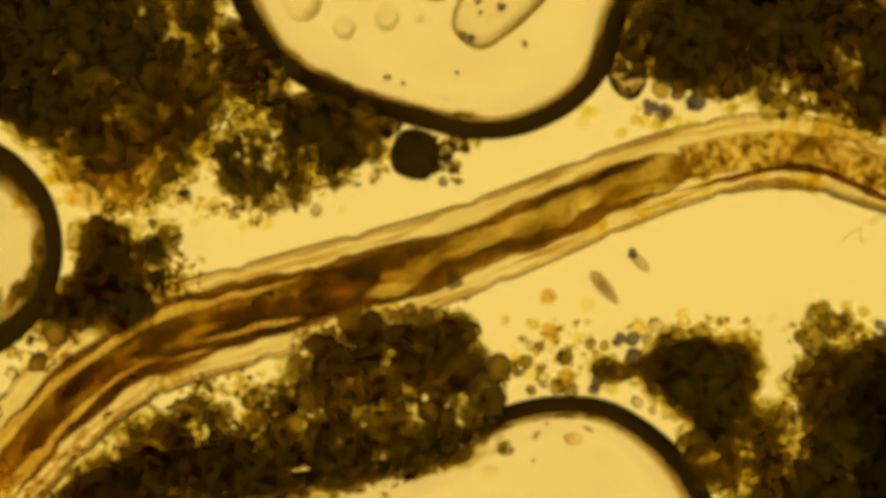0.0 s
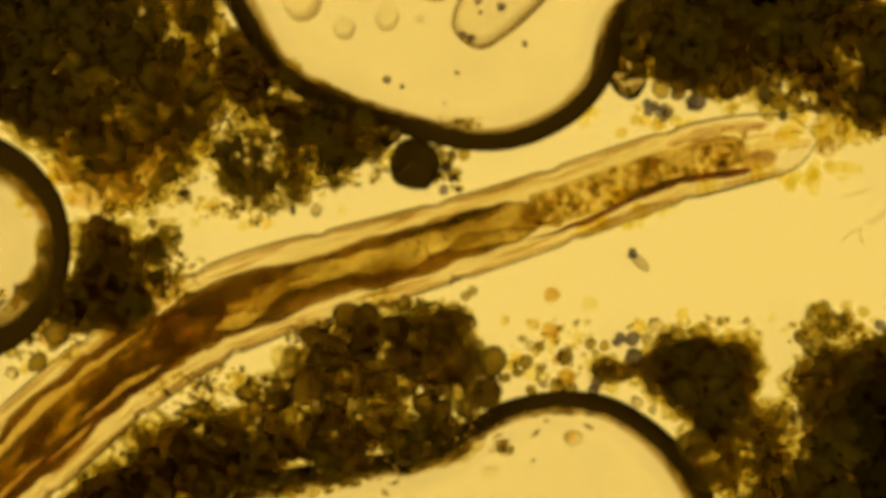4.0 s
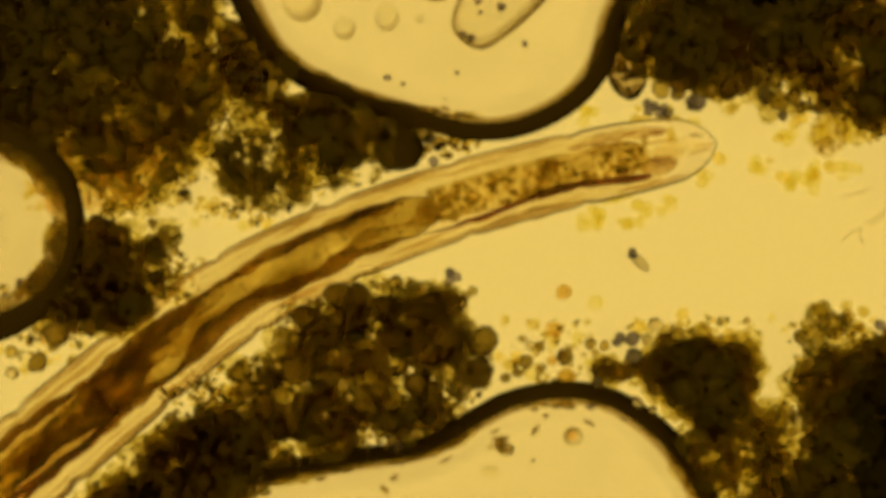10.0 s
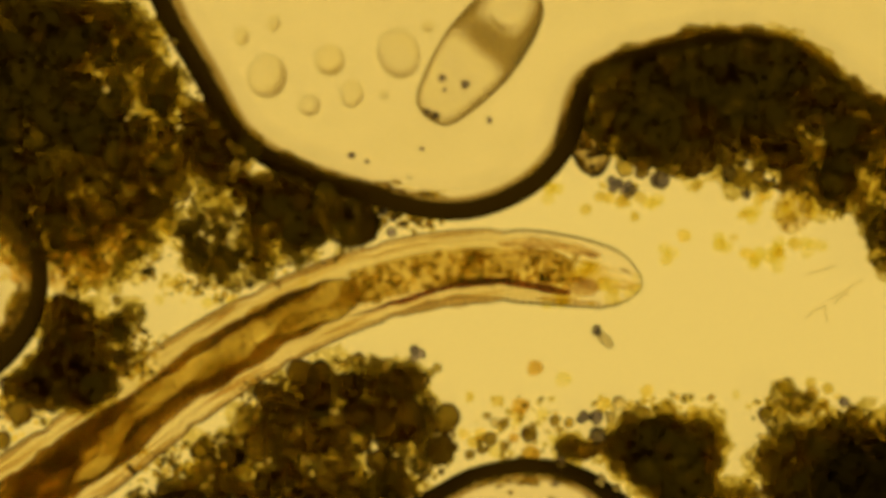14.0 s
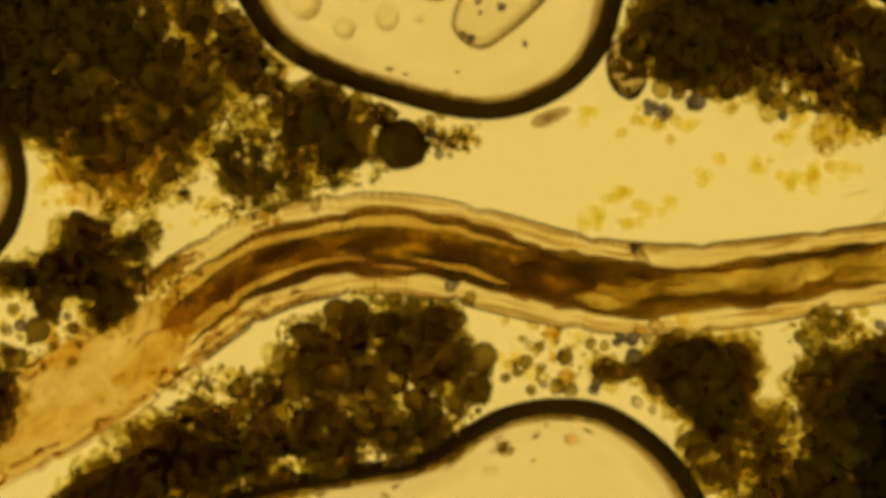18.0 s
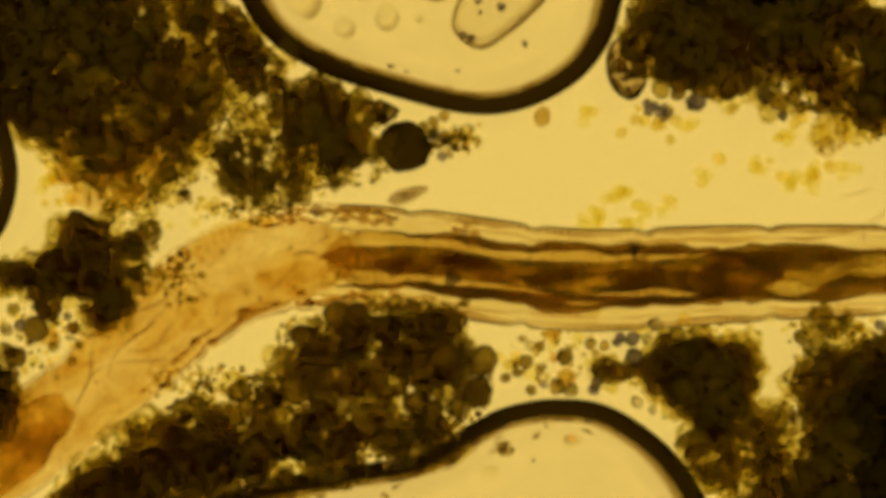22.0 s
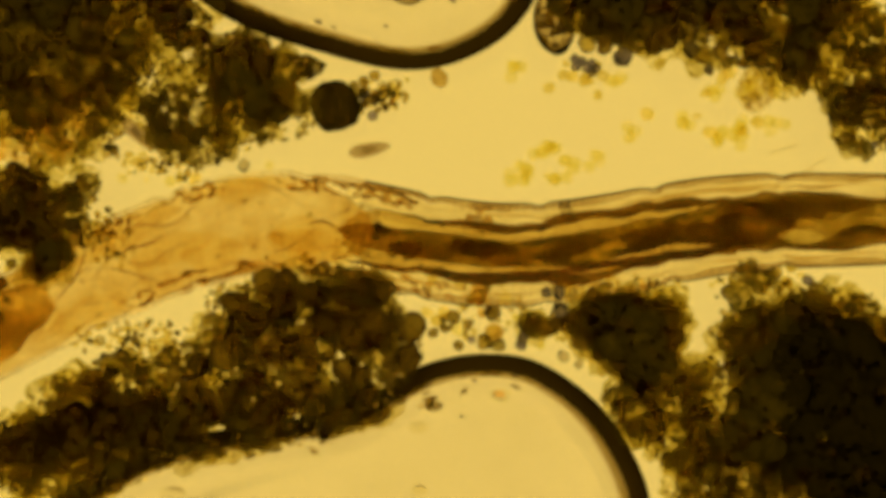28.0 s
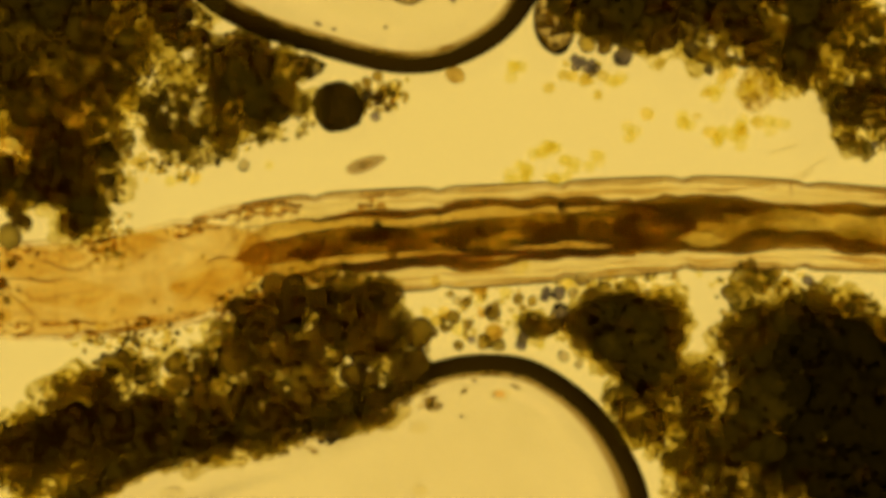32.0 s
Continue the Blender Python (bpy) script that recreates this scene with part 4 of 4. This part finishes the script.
        if 560 < mid < GUT_TO:
            items = []
            for q in range(4 if mid < 1200 else 5):
                w = gut_half(mid) * 1.1
                r = rng.uniform(0.001, 0.0032)
                items.append((rng.randrange(8), Matrix.LocRotScale((rng.uniform(-SEG, SEG) / 2000, rng.uniform(-w, w) / 1000, rng.uniform(0.0, 0.03)), Euler((0, 0, rng.random() * 6)), (r * 1.4, r, r * 0.7))))
            tagged(pile("granule_litter", items, M_FOOD, seg), "fine brown granules on the gut", kind="stuff")
        if mid > GUT_TO - 100:
            items = []
            for q in range(rng.choice((0, 0, 1, 1, 4))):
                w = half_width(mid) * 0.95
                r = rng.uniform(0.001, 0.0035)
                items.append((rng.randrange(8), Matrix.LocRotScale((rng.uniform(-SEG, SEG) / 2000, rng.uniform(-w, w) / 1000, 0.04), Euler((0, 0, rng.random() * 6)), (r * 1.6, r, r * 0.7))))
            if items:
                tagged(pile("granule_litter", items, M_FOOD, seg), "fine brown granules in pale tissue", kind="stuff")
        if 1180 < mid < 1720:
            tube("ventral_vessel", a, b, lambda s: -half_width(s) * (0.40 + 0.14 * wob(s, 95, 0.007)), lambda s: max(0.5, 4.4 + 3.0 * wob(s, 96, 0.012)) * min(1, (s - 1160) / 80, (1745 - s) / 80), lambda s: 4, M_VESSEL, seg, n=8, z=28, label="thin dark red blood vessel")
        if 120 < mid < 540:     # granular fore-gut with the red vessel beneath
            lo = lambda s: half_width(s) * 0.45 * min(1, max(0.05, (s - 118) / 40)) ** 0.5 * min(1, max(0.05, (545 - s) / 60)) ** 0.5
            tube("foregut", a, b, lambda s: half_width(s) * 0.02, lo, lambda s: 30, M_FOREGUT, seg, n=16, jag=6)
            red = lambda s: (7.2 if s < 330 else 5.0) * (1 + 0.3 * wob(s, 91, 0.05)) * min(1, max(0.1, (s - 125) / 13)) ** 0.5 * min(1, max(0.05, (560 - s) / 120))
            tube("vessel", a, b, lambda s: -half_width(s) * (0.50 + 0.10 * math.sin(s / 60)), red, lambda s: 6, M_VESSEL, seg, n=10, steps=4, z=20, label="dark red blood vessel", jag=2)
            dense = 0.25 + 1.2 * math.exp(-((mid - 170) / 34) ** 2) + math.exp(-((mid - 325) / 45) ** 2) + 0.8 * math.exp(-((mid - 460) / 50) ** 2)
            items = []
            for q in range(int(9 * dense)):
                w = half_width(mid) * 0.40
                r = rng.uniform(0.002, 0.0085)
                items.append((rng.randrange(8), Matrix.LocRotScale((rng.uniform(-SEG, SEG) / 2000, rng.uniform(-w, w) / 1000, rng.uniform(0.0, 0.03)), Euler((0, 0, rng.random() * 6)), (r * rng.uniform(0.6, 1.8), r * rng.uniform(0.6, 1.2), r * 0.5))))
            tagged(pile("food_litter", items, M_FOOD, seg), "olive-brown crumbs in the fore-gut", kind="stuff")
        hump = lambda s, p, q: math.sin(math.pi * min(1, max(0.0, (s - p) / (q - p)))) ** 0.6 + 0.02
        for p, q, y0, w0, mat in ((82, 165, 0.60, 8.5, M_GLAND), (135, 262, 0.62, 9.5, M_GLAND), (140, 300, 0.27, 2.0, M_MUSCLE), (150, 250, 0.38, 2.4, M_STREAK), (4, 44, 0.06, 3.0, M_MUSCLE), (10, 60, -0.22, 2.4, M_STREAK),
                                  (24, 50, 0.42, 2.2, M_MUSCLE), (74, 140, -0.36, 17, M_GLAND), (20, 120, 0.03, 11, M_LOBE), (40, 130, 0.3, 3, M_STREAK), (60, 190, -0.80, 4, M_STREAK)):
            if p - SEG < a < q:
                tube("throat_gland" if w0 > 5 else "throat_fibre", max(a, p), min(b, q), lambda s: half_width(s) * (y0 + 0.06 * wob(s, p, 0.04)) , lambda s: w0 * hump(s, p, q) * (1 + 0.35 * wob(s, q, 0.06)), lambda s: w0 * 0.6 * hump(s, p, q), mat, seg, n=10, steps=4, z=12, at_s=mid)
        if 60 < mid < GUT_TO:      # body fluid round the gut
            tube("body_cavity", a, b, lambda s: 0, lambda s: half_width(s) * 0.80 * min(1, max(0.03, (s - 60) / 70)) ** 0.5, lambda s: 20, M_CAVITY, seg, n=16, z=-8, jag=5)
        if mid >= GUT_TO - 60:
            k2 = lambda s: math.sqrt(min(1, max(0.004, (s - GUT_TO + 60) / 130)))
            for e in (SEG * q / 6 for q in range(6)):      # thin layers with staggered joints
                tube("gland_tissue", a + e, b + e, lambda s: 0, lambda s: half_width(s) * (0.91 - e * 0.003 + 0.03 * wob(s, 130 + e, 0.03)) * k2(s), lambda s: 30 - e, M_PALE, seg, n=16, jag=7, at_s=mid)
            if mid > 2430:
                k3 = lambda s: math.sqrt(min(1, max(0.01, (s - 2425) / 130))) * (1 + 0.15 * wob(s, 99, 0.03))
                tube("hind_organ", a, b, lambda s: half_width(s) * 0.12, lambda s: half_width(s) * 0.78 * k3(s), lambda s: 26, M_ORANGE, seg, n=16, jag=5, label="orange-brown organ")
            for q in range(7):      # wrinkles of the slack skin, slanting across the body
                lane = lambda s: 0.92 * math.sin(0.0031 * s * (1 + 0.13 * q) + q * 1.9 + 0.8 * wob(s, 50 + q, 0.009))
                if wob(mid, 140 + q, 0.011) > -0.12:
                    tube("fibre", a, b, lambda s: half_width(s) * lane(s), lambda s: max(0.25, 0.9 + 2.4 * wob(s, 80 + q, 0.03)), lambda s: 2.5, M_LINE, seg, n=5, steps=2, z=32)
        if 1640 < mid < 2320:       # brown pigment along both flanks
            items = []
            for sign in (-1, 1):
                for q in range(int(max(0, 9 * (wob(mid, 120 + sign, 0.021) + 0.15 + 0.3 * (1700 < mid < 1960))))):
                    r = rng.uniform(0.0015, 0.005)
                    items.append((rng.randrange(8), Matrix.LocRotScale((rng.uniform(-SEG, SEG) / 2000, sign * half_width(mid) * rng.uniform(0.62, 0.92) / 1000, 0.035), Euler((0, 0, rng.uniform(-0.4, 0.4))), (r * 2.2, r, r * 0.6))))
            if items:
                tagged(pile("pigment_litter", items, M_PIGMENT, seg), "brown pigment flecks in the body wall", kind="stuff")
        for p, q, y0, w0 in plugs:
            e = p * 0.37 % SEG
            if p - SEG < a + e < q:
                tube("gut_content", max(a + e, p), min(b + e, q), lambda s: gut_mid(s) + gut_half(s) * (y0 + 0.25 * wob(s, p, 0.03)), lambda s: w0 * hump(s, p, q) * (1 + 0.4 * wob(s, q, 0.04)), lambda s: w0 * 0.4, M_FOLD if p < 1130 else M_PLUG, seg, n=10, z=4, at_s=mid, jag=3)
        for p, q, y0, w0 in lobes:
            e = p * 0.37 % SEG      # joints of the lobes lie apart
            if p - SEG < a + e < q:
                tube("gland_lobe", max(a + e, p), min(b + e, q), lambda s: half_width(s) * (y0 + 0.12 * wob(s, p, 0.02)), lambda s: min(w0, 0.9 * half_width(s) * (1 - abs(y0))) * hump(s, p, q) * (1 + 0.3 * wob(s, q, 0.03)), lambda s: w0 * 0.4, M_LOBE, seg, n=10, z=4, at_s=mid, jag=3)
    return worm, segs


worm, worm_segments = build_worm()

# centre line of the worm: time, plan y at x = 0, 200 ... 1600, and how far x = 800 lies behind the tip
WORM_KEYS = []


def worm_key(t, ys, behind):
    WORM_KEYS.append((t, ys, behind))


worm_key(0.0, (830, 645, 568, 510, 450, 372, 297, 268, 325), 955)
worm_key(1.0, (835, 650, 565, 505, 445, 368, 290, 255, 290), 880)
worm_key(2.0, (838, 655, 560, 498, 438, 365, 285, 243, 260), 800)
worm_key(3.0, (842, 662, 552, 488, 430, 362, 288, 245, 245), 700)
worm_key(6.0, (850, 680, 535, 470, 415, 357, 300, 270, 260), 630)
worm_key(7.0, (855, 684, 533, 455, 396, 340, 290, 262, 250), 560)
worm_key(9.0, (860, 690, 530, 432, 362, 308, 268, 235, 215), 510)
worm_key(10.0, (860, 692, 535, 432, 358, 305, 265, 240, 220), 480)
worm_key(12.0, (820, 695, 545, 435, 358, 308, 282, 270, 260), 412)
worm_key(13.0, (805, 692, 550, 433, 328, 275, 246, 230, 220), 400)
worm_key(13.5, (810, 684, 538, 422, 336, 300, 300, 320, 340), 395)
worm_key(14.0, (815, 678, 530, 415, 347, 335, 371, 440, 510), 405)
worm_key(14.5, (820, 690, 540, 418, 371, 400, 490, 590, 690), 430)
worm_key(15.0, (815, 665, 515, 415, 393, 438, 530, 630, 730), 575)
worm_key(15.3, (795, 660, 520, 428, 400, 435, 520, 590, 640), 690)
worm_key(15.5, (798, 683, 515, 426, 413, 453, 518, 526, 530), 725)
worm_key(17.5, (770, 660, 500, 428, 440, 490, 508, 480, 447), 1205)
worm_key(18.0, (770, 650, 500, 434, 446, 495, 512, 490, 460), 1350)
worm_key(19.0, (780, 648, 500, 440, 452, 500, 515, 500, 475), 1490)
worm_key(20.0, (802, 652, 502, 445, 455, 505, 518, 490, 478), 1590)
worm_key(21.0, (812, 656, 498, 450, 464, 500, 505, 486, 478), 1650)
worm_key(22.0, (816, 660, 492, 455, 470, 495, 490, 482, 478), 1675)
worm_key(25.0, (816, 660, 492, 457, 470, 495, 490, 482, 478), 1675)
worm_key(26.0, (816, 668, 505, 470, 480, 495, 487, 470, 480), 1675)
worm_key(28.5, (705, 614, 531, 477, 504, 539, 522, 482, 467), 1870)
worm_key(29.0, (700, 614, 531, 477, 504, 539, 519, 479, 467), 1876)
worm_key(30.0, (670, 605, 545, 500, 505, 525, 507, 477, 470), 1812)
worm_key(31.0, (630, 598, 560, 516, 506, 508, 495, 475, 476), 1698)
worm_key(32.0, (590, 594, 574, 527, 507, 497, 484, 475, 482), 1650)


def ease(keys, t):
    """Values between keyed times, by smooth cubic steps."""
    for i in range(len(keys) - 1):
        if t <= keys[i + 1][0]:
            break
    (t0, a), (t1, b) = keys[i], keys[i + 1]
    before, after = keys[max(0, i - 1)], keys[min(len(keys) - 1, i + 2)]
    h = t1 - t0
    f = (t - t0) / h
    va = (b - before[1]) / max(t1 - before[0], 1e-6)
    vb = (after[1] - a) / max(after[0] - t0, 1e-6)
    return (2 * f ** 3 - 3 * f * f + 1) * a + (f ** 3 - 2 * f * f + f) * h * va + (3 * f * f - 2 * f ** 3) * b + (f ** 3 - f * f) * h * vb


def worm_line(t):
    """The centre line at t: places, one plan unit apart in x, and each one's distance behind the tip."""
    v = ease([(k[0], np.array((*k[1], k[2]), float)) for k in WORM_KEYS], t)
    cols = np.arange(0, 1601, 200.0)
    ys = v[:9]
    n, h = 9, 200.0
    grid = np.eye(n)
    rhs = np.zeros(n)
    for q in range(1, n - 1):      # natural cubic spline
        grid[q, q - 1:q + 2] = (1, 4, 1)
        rhs[q] = 6 * (ys[q - 1] - 2 * ys[q] + ys[q + 1]) / h ** 2
    bend = np.linalg.solve(grid, rhs)
    x = np.arange(-1600, 3001, 5.0)
    j = np.clip(((x - 0) // 200).astype(int), 0, 7)
    f = np.clip((x - cols[j]) / h, 0, 1)
    e = 1 - f
    y = e * ys[j] + f * ys[j + 1] + h * h / 6 * ((e ** 3 - e) * bend[j] + (f ** 3 - f) * bend[j + 1])
    first, last = (ys[1] - ys[0]) / h - h * bend[1] / 6, (ys[8] - ys[7]) / h + h * bend[7] / 6
    y = y + np.where(x < 0, x * first, 0) + np.where(x > 1600, (x - 1600) * last, 0)
    arc = np.concatenate(([0], np.cumsum(np.hypot(np.diff(x), np.diff(y)))))
    behind = v[9] - (arc - np.interp(800, x, arc))
    return x, y, behind


def worm_times():
    ts = [k * 0.5 for k in range(65)] + [12.75, 13.25, 13.75, 14.25, 14.75, 15.1, 15.3, 15.4, 15.75, 16.25, 16.75, 17.25]
    return sorted(set(ts))


def drift(ob, rows):
    """Key a thing that slides on the slide: rows of time, plan shift x, y and turn in degrees."""
    place = Matrix.Translation(ob.location)
    walk(ob, [(t, pose(dx / 1000, -dy / 1000, 0) @ place @ pose(0, 0, 0, 0, 0, r)) for t, dx, dy, r in rows])


def swim(ob, rows):
    """Key a swimmer: time, plan place, turn in degrees."""
    walk(ob, [(t, Matrix.Translation(at(x, y, 0.0)) @ pose(0, 0, 0, 0, 0, a)) for t, x, y, a in rows])


def motions():
    poses = {k: [] for k in range(len(worm_segments))}
    for t in worm_times():
        x, y, behind = worm_line(t)
        order = behind[::-1]
        for k in poses:
            s = (k + 0.5) * SEG
            ahead, back = s - SEG / 2, s + SEG / 2
            xa, ya = np.interp(ahead, order, x[::-1]), np.interp(ahead, order, y[::-1])
            xb, yb = np.interp(back, order, x[::-1]), np.interp(back, order, y[::-1])
            p = at((xa + xb) / 2, (ya + yb) / 2, AXIS)
            poses[k].append((t, pose(p.x, p.y, p.z, 0, 0, math.degrees(math.atan2(yb - ya, xa - xb)))))
    for k, seg in enumerate(worm_segments):
        walk(seg, poses[k])
    drift(bubble_top, [(0, 0, 0, 0), (6, 0, 24, 0), (9, 0, 2, 0), (12, 0, 2, 0), (13, 0, -3, 0), (14, 0, 6, 0), (15, 0, 5, 0), (15.5, -5, -8, 0), (17.5, -5, -30, 0), (19, -4, -42, 0), (26, -5, -44, 0), (32, -5, -36, 0)])
    drift(bubble_low, [(0, 0, 0, 0), (6, 0, -13, 0), (9, 0, -22, 0), (12, 0, -28, 0), (15, 0, -22, 0), (15.5, 0, -14, 0), (17.5, -8, 3, 0), (19, -10, 6, 0), (32, -10, 6, 0)])
    drift(bubble_left, [(0, 0, 0, 0), (6, 20, -8, 0), (9, 32, -30, 0), (11, 43, -45, 0), (12.5, 43, -62, 0), (14, 38, -84, 0), (15, 0, -66, 0), (15.5, -18, -70, 0), (17.5, -56, -118, 0), (19, -70, -120, 0), (23, -79, -130, 0), (32, -80, -130, 0)])
    drift(clump_sw, [(0, 0, 0, 0), (6, 20, 16, 0), (9, 30, 26, 0), (13, 34, 28, 0), (15.5, 25, 20, 0), (17.5, 5, 5, 0), (19, 0, 0, 0), (32, 0, 0, 0)])
    drift(clump_far_w, [(0, -110, 0, 0), (9, -120, 0, 0), (14, -110, 0, 0), (15.5, -60, 0, 0), (17.5, 0, 0, 0), (24, 4, 0, 0), (32, 4, 0, 0)])
    drift(clump_arm, [(0, 78, 54, 0), (9, 95, 58, 0), (14, 90, 56, 0), (15.5, 56, 34, 0), (17.5, 8, 4, 0), (19, 2, 0, 0), (26.5, 0, 0, 0), (28.5, 8, -12, 0), (29.5, 18, -35, 0), (30.5, 26, -58, 0), (31.5, 40, -80, 0), (32, 42, -82, 0)])
    drift(clump_n, [(0, 0, 0, 0), (6, 0, 18, 0), (9, -4, 2, 0), (14, -4, 4, 0), (15.5, -5, -4, 0), (17.5, -6, -16, 0), (19, -6, -24, 0), (32, -6, -24, 0)])
    drift(BALL, [(0, 0, 0, 0), (6, -3, 20, 8), (9, -27, -12, 20), (12, -34, -16, 24), (14, -45, -16, 30), (15, -40, -10, 30), (15.5, -34, -2, 30), (17.5, -25, -16, 30), (19, -22, -18, 30), (23, -18, -12, 30), (32, -8, -5, 30)])
    swim(CILIATE, [(0, 1069, 509, -50), (0.3, 1107, 516, 15), (0.6, 1165, 508, 0), (0.9, 1134, 511, 20), (1.3, 1098, 530, 30), (1.9, 1140, 600, 20), (2.4, 1205, 655, 0), (4.8, 1205, 655, 40), (5.2, 1050, 500, 70), (5.5, 1038, 456, 65), (5.8, 1105, 442, 20), (6.1, 1208, 449, -5), (6.4, 1307, 452, -5), (6.7, 1460, 492, -20),
                   (7.0, 1560, 523, -25), (7.3, 1720, 600, -20), (8, 1750, 300, 40), (9, 1750, -250, 100), (11, 150, -250, 160), (12.8, 150, 60, 100), (14, 560, 265, 40), (14.5, 690, 282, 20), (15, 846, 295, 160), (16, 880, 300, 120), (17.5, 946, 268, 60), (17.8, 968, 216, 50), (18.1, 977, 207, 10), (18.4, 998, 212, 0), (18.7, 1042, 245, -10),
                   (19, 1087, 266, -15), (19.4, 1174, 272, 0), (19.8, 1036, 219, 40), (20.2, 991, 192, 0), (20.6, 984, 210, -10), (21, 883, 214, 10), (21.4, 816, 295, 65), (21.7, 789, 353, 50), (22, 722, 345, 20), (22.4, 660, 305, 10), (24.2, 640, 290, 10), (25, 1300, 460, 10), (25.5, 1559, 326, -20), (26, 1478, 319, -25),
                   (26.3, 1300, 291, -5), (26.5, 1164, 291, -10), (27.5, 850, 330, 20), (28.5, 730, 355, 0), (29, 705, 366, -5), (29.2, 718, 362, -20), (29.4, 720, 386, 45), (29.6, 705, 395, 15), (29.8, 597, 393, 10), (30, 474, 402, 20), (30.2, 418, 435, 25), (30.6, 407, 435, 25), (30.8, 465, 431, -10), (31.1, 525, 424, 75), (31.4, 570, 428, -25), (31.7, 669, 426, 10), (32, 776, 370, 20)])
    swim(CILIATE_MATE, [(0, 300, 180, -40), (26.5, 300, 200, -40), (28, 370, 315, -45), (28.5, 415, 364, -40), (28.7, 454, 391, -40), (29, 489, 413, -30), (29.2, 489, 414, 20), (29.4, 499, 404, 80), (29.8, 519, 395, 60), (30.2, 541, 384, 50), (30.8, 553, 380, 55), (31.2, 548, 335, 60), (32, 545, 310, 60)])
    drift(clump_w, [(0, 0, 0, 0), (14, 0, 0, 0), (15.5, -10, -2, 0), (17.5, -30, -6, 0), (19, -36, -8, 0), (24, -36, -8, 0), (26.5, -24, -8, 0), (28.5, -8, -20, 0), (29.5, 12, -43, 0), (30.5, 28, -66, 0), (31.5, 44, -88, 0), (32, 46, -90, 0)])
    drift(DRIFTER, [(0, 150, -150, 0), (18.5, 150, -150, 0), (19.4, 60, -40, 30), (20, 0, 0, 60), (22, -50, -5, 80), (24, -80, -6, 100), (29, -104, 6, 130), (32, -76, -1, 160)])
    drift(ROSETTES[1098], [(0, 60, -170, 0), (4.2, 60, -170, 0), (5.3, -10, -8, 0), (6.2, -6, -5, 10), (7.0, -16, -8, 20), (8.0, 30, -60, 40), (9.0, 60, -170, 60), (32, 60, -170, 60)])
    for key, k in (((970, 525), 1.0), ((972, 586), 0.3), ((1040, 540), 0.5), ((988, 635), -0.4)):
        drift(TUGGED[key], [(0, 0, 0, 0), (6, 12 * k, -5 * k, 0), (11, 32 * k, -9 * k, 0), (14, 40 * k, -10 * k, 0), (17.5, 20 * k, 4 * k, 0), (32, 16 * k, 4 * k, 0)])
    drift(CRYSTAL, [(0, 0, 0, 0), (6, 8, 4, 0), (11, 16, 12, 0), (14, 16, 12, 0), (17.5, 3, 3, 0), (32, 1, 3, 0)])
    drift(SHARDS[0], [(0, 5, 0, 0), (6, -2, 5, 0), (11, -8, -1, 0), (15, -12, -1, 0), (20, -8, -6, 0), (32, -4, -2, 0)])
    heap = [(0, 0, 8, 0), (3, -6, 0, 0), (6, -14, -18, 0), (9, -22, -36, 0), (12, -26, -42, 0), (15, -26, -42, 0), (17.5, -25, -14, 0), (19, -25, -10, 0), (22, -25, -6, 0), (24, -24, 4, 0), (26.5, -22, 12, 0), (28.5, -18, 16, 0), (29.5, -12, 20, 0), (30.5, -8, 24, 0), (32, -6, 24, 0)]
    drift(clump_s, heap)
    drift(LENS, heap)


motions()
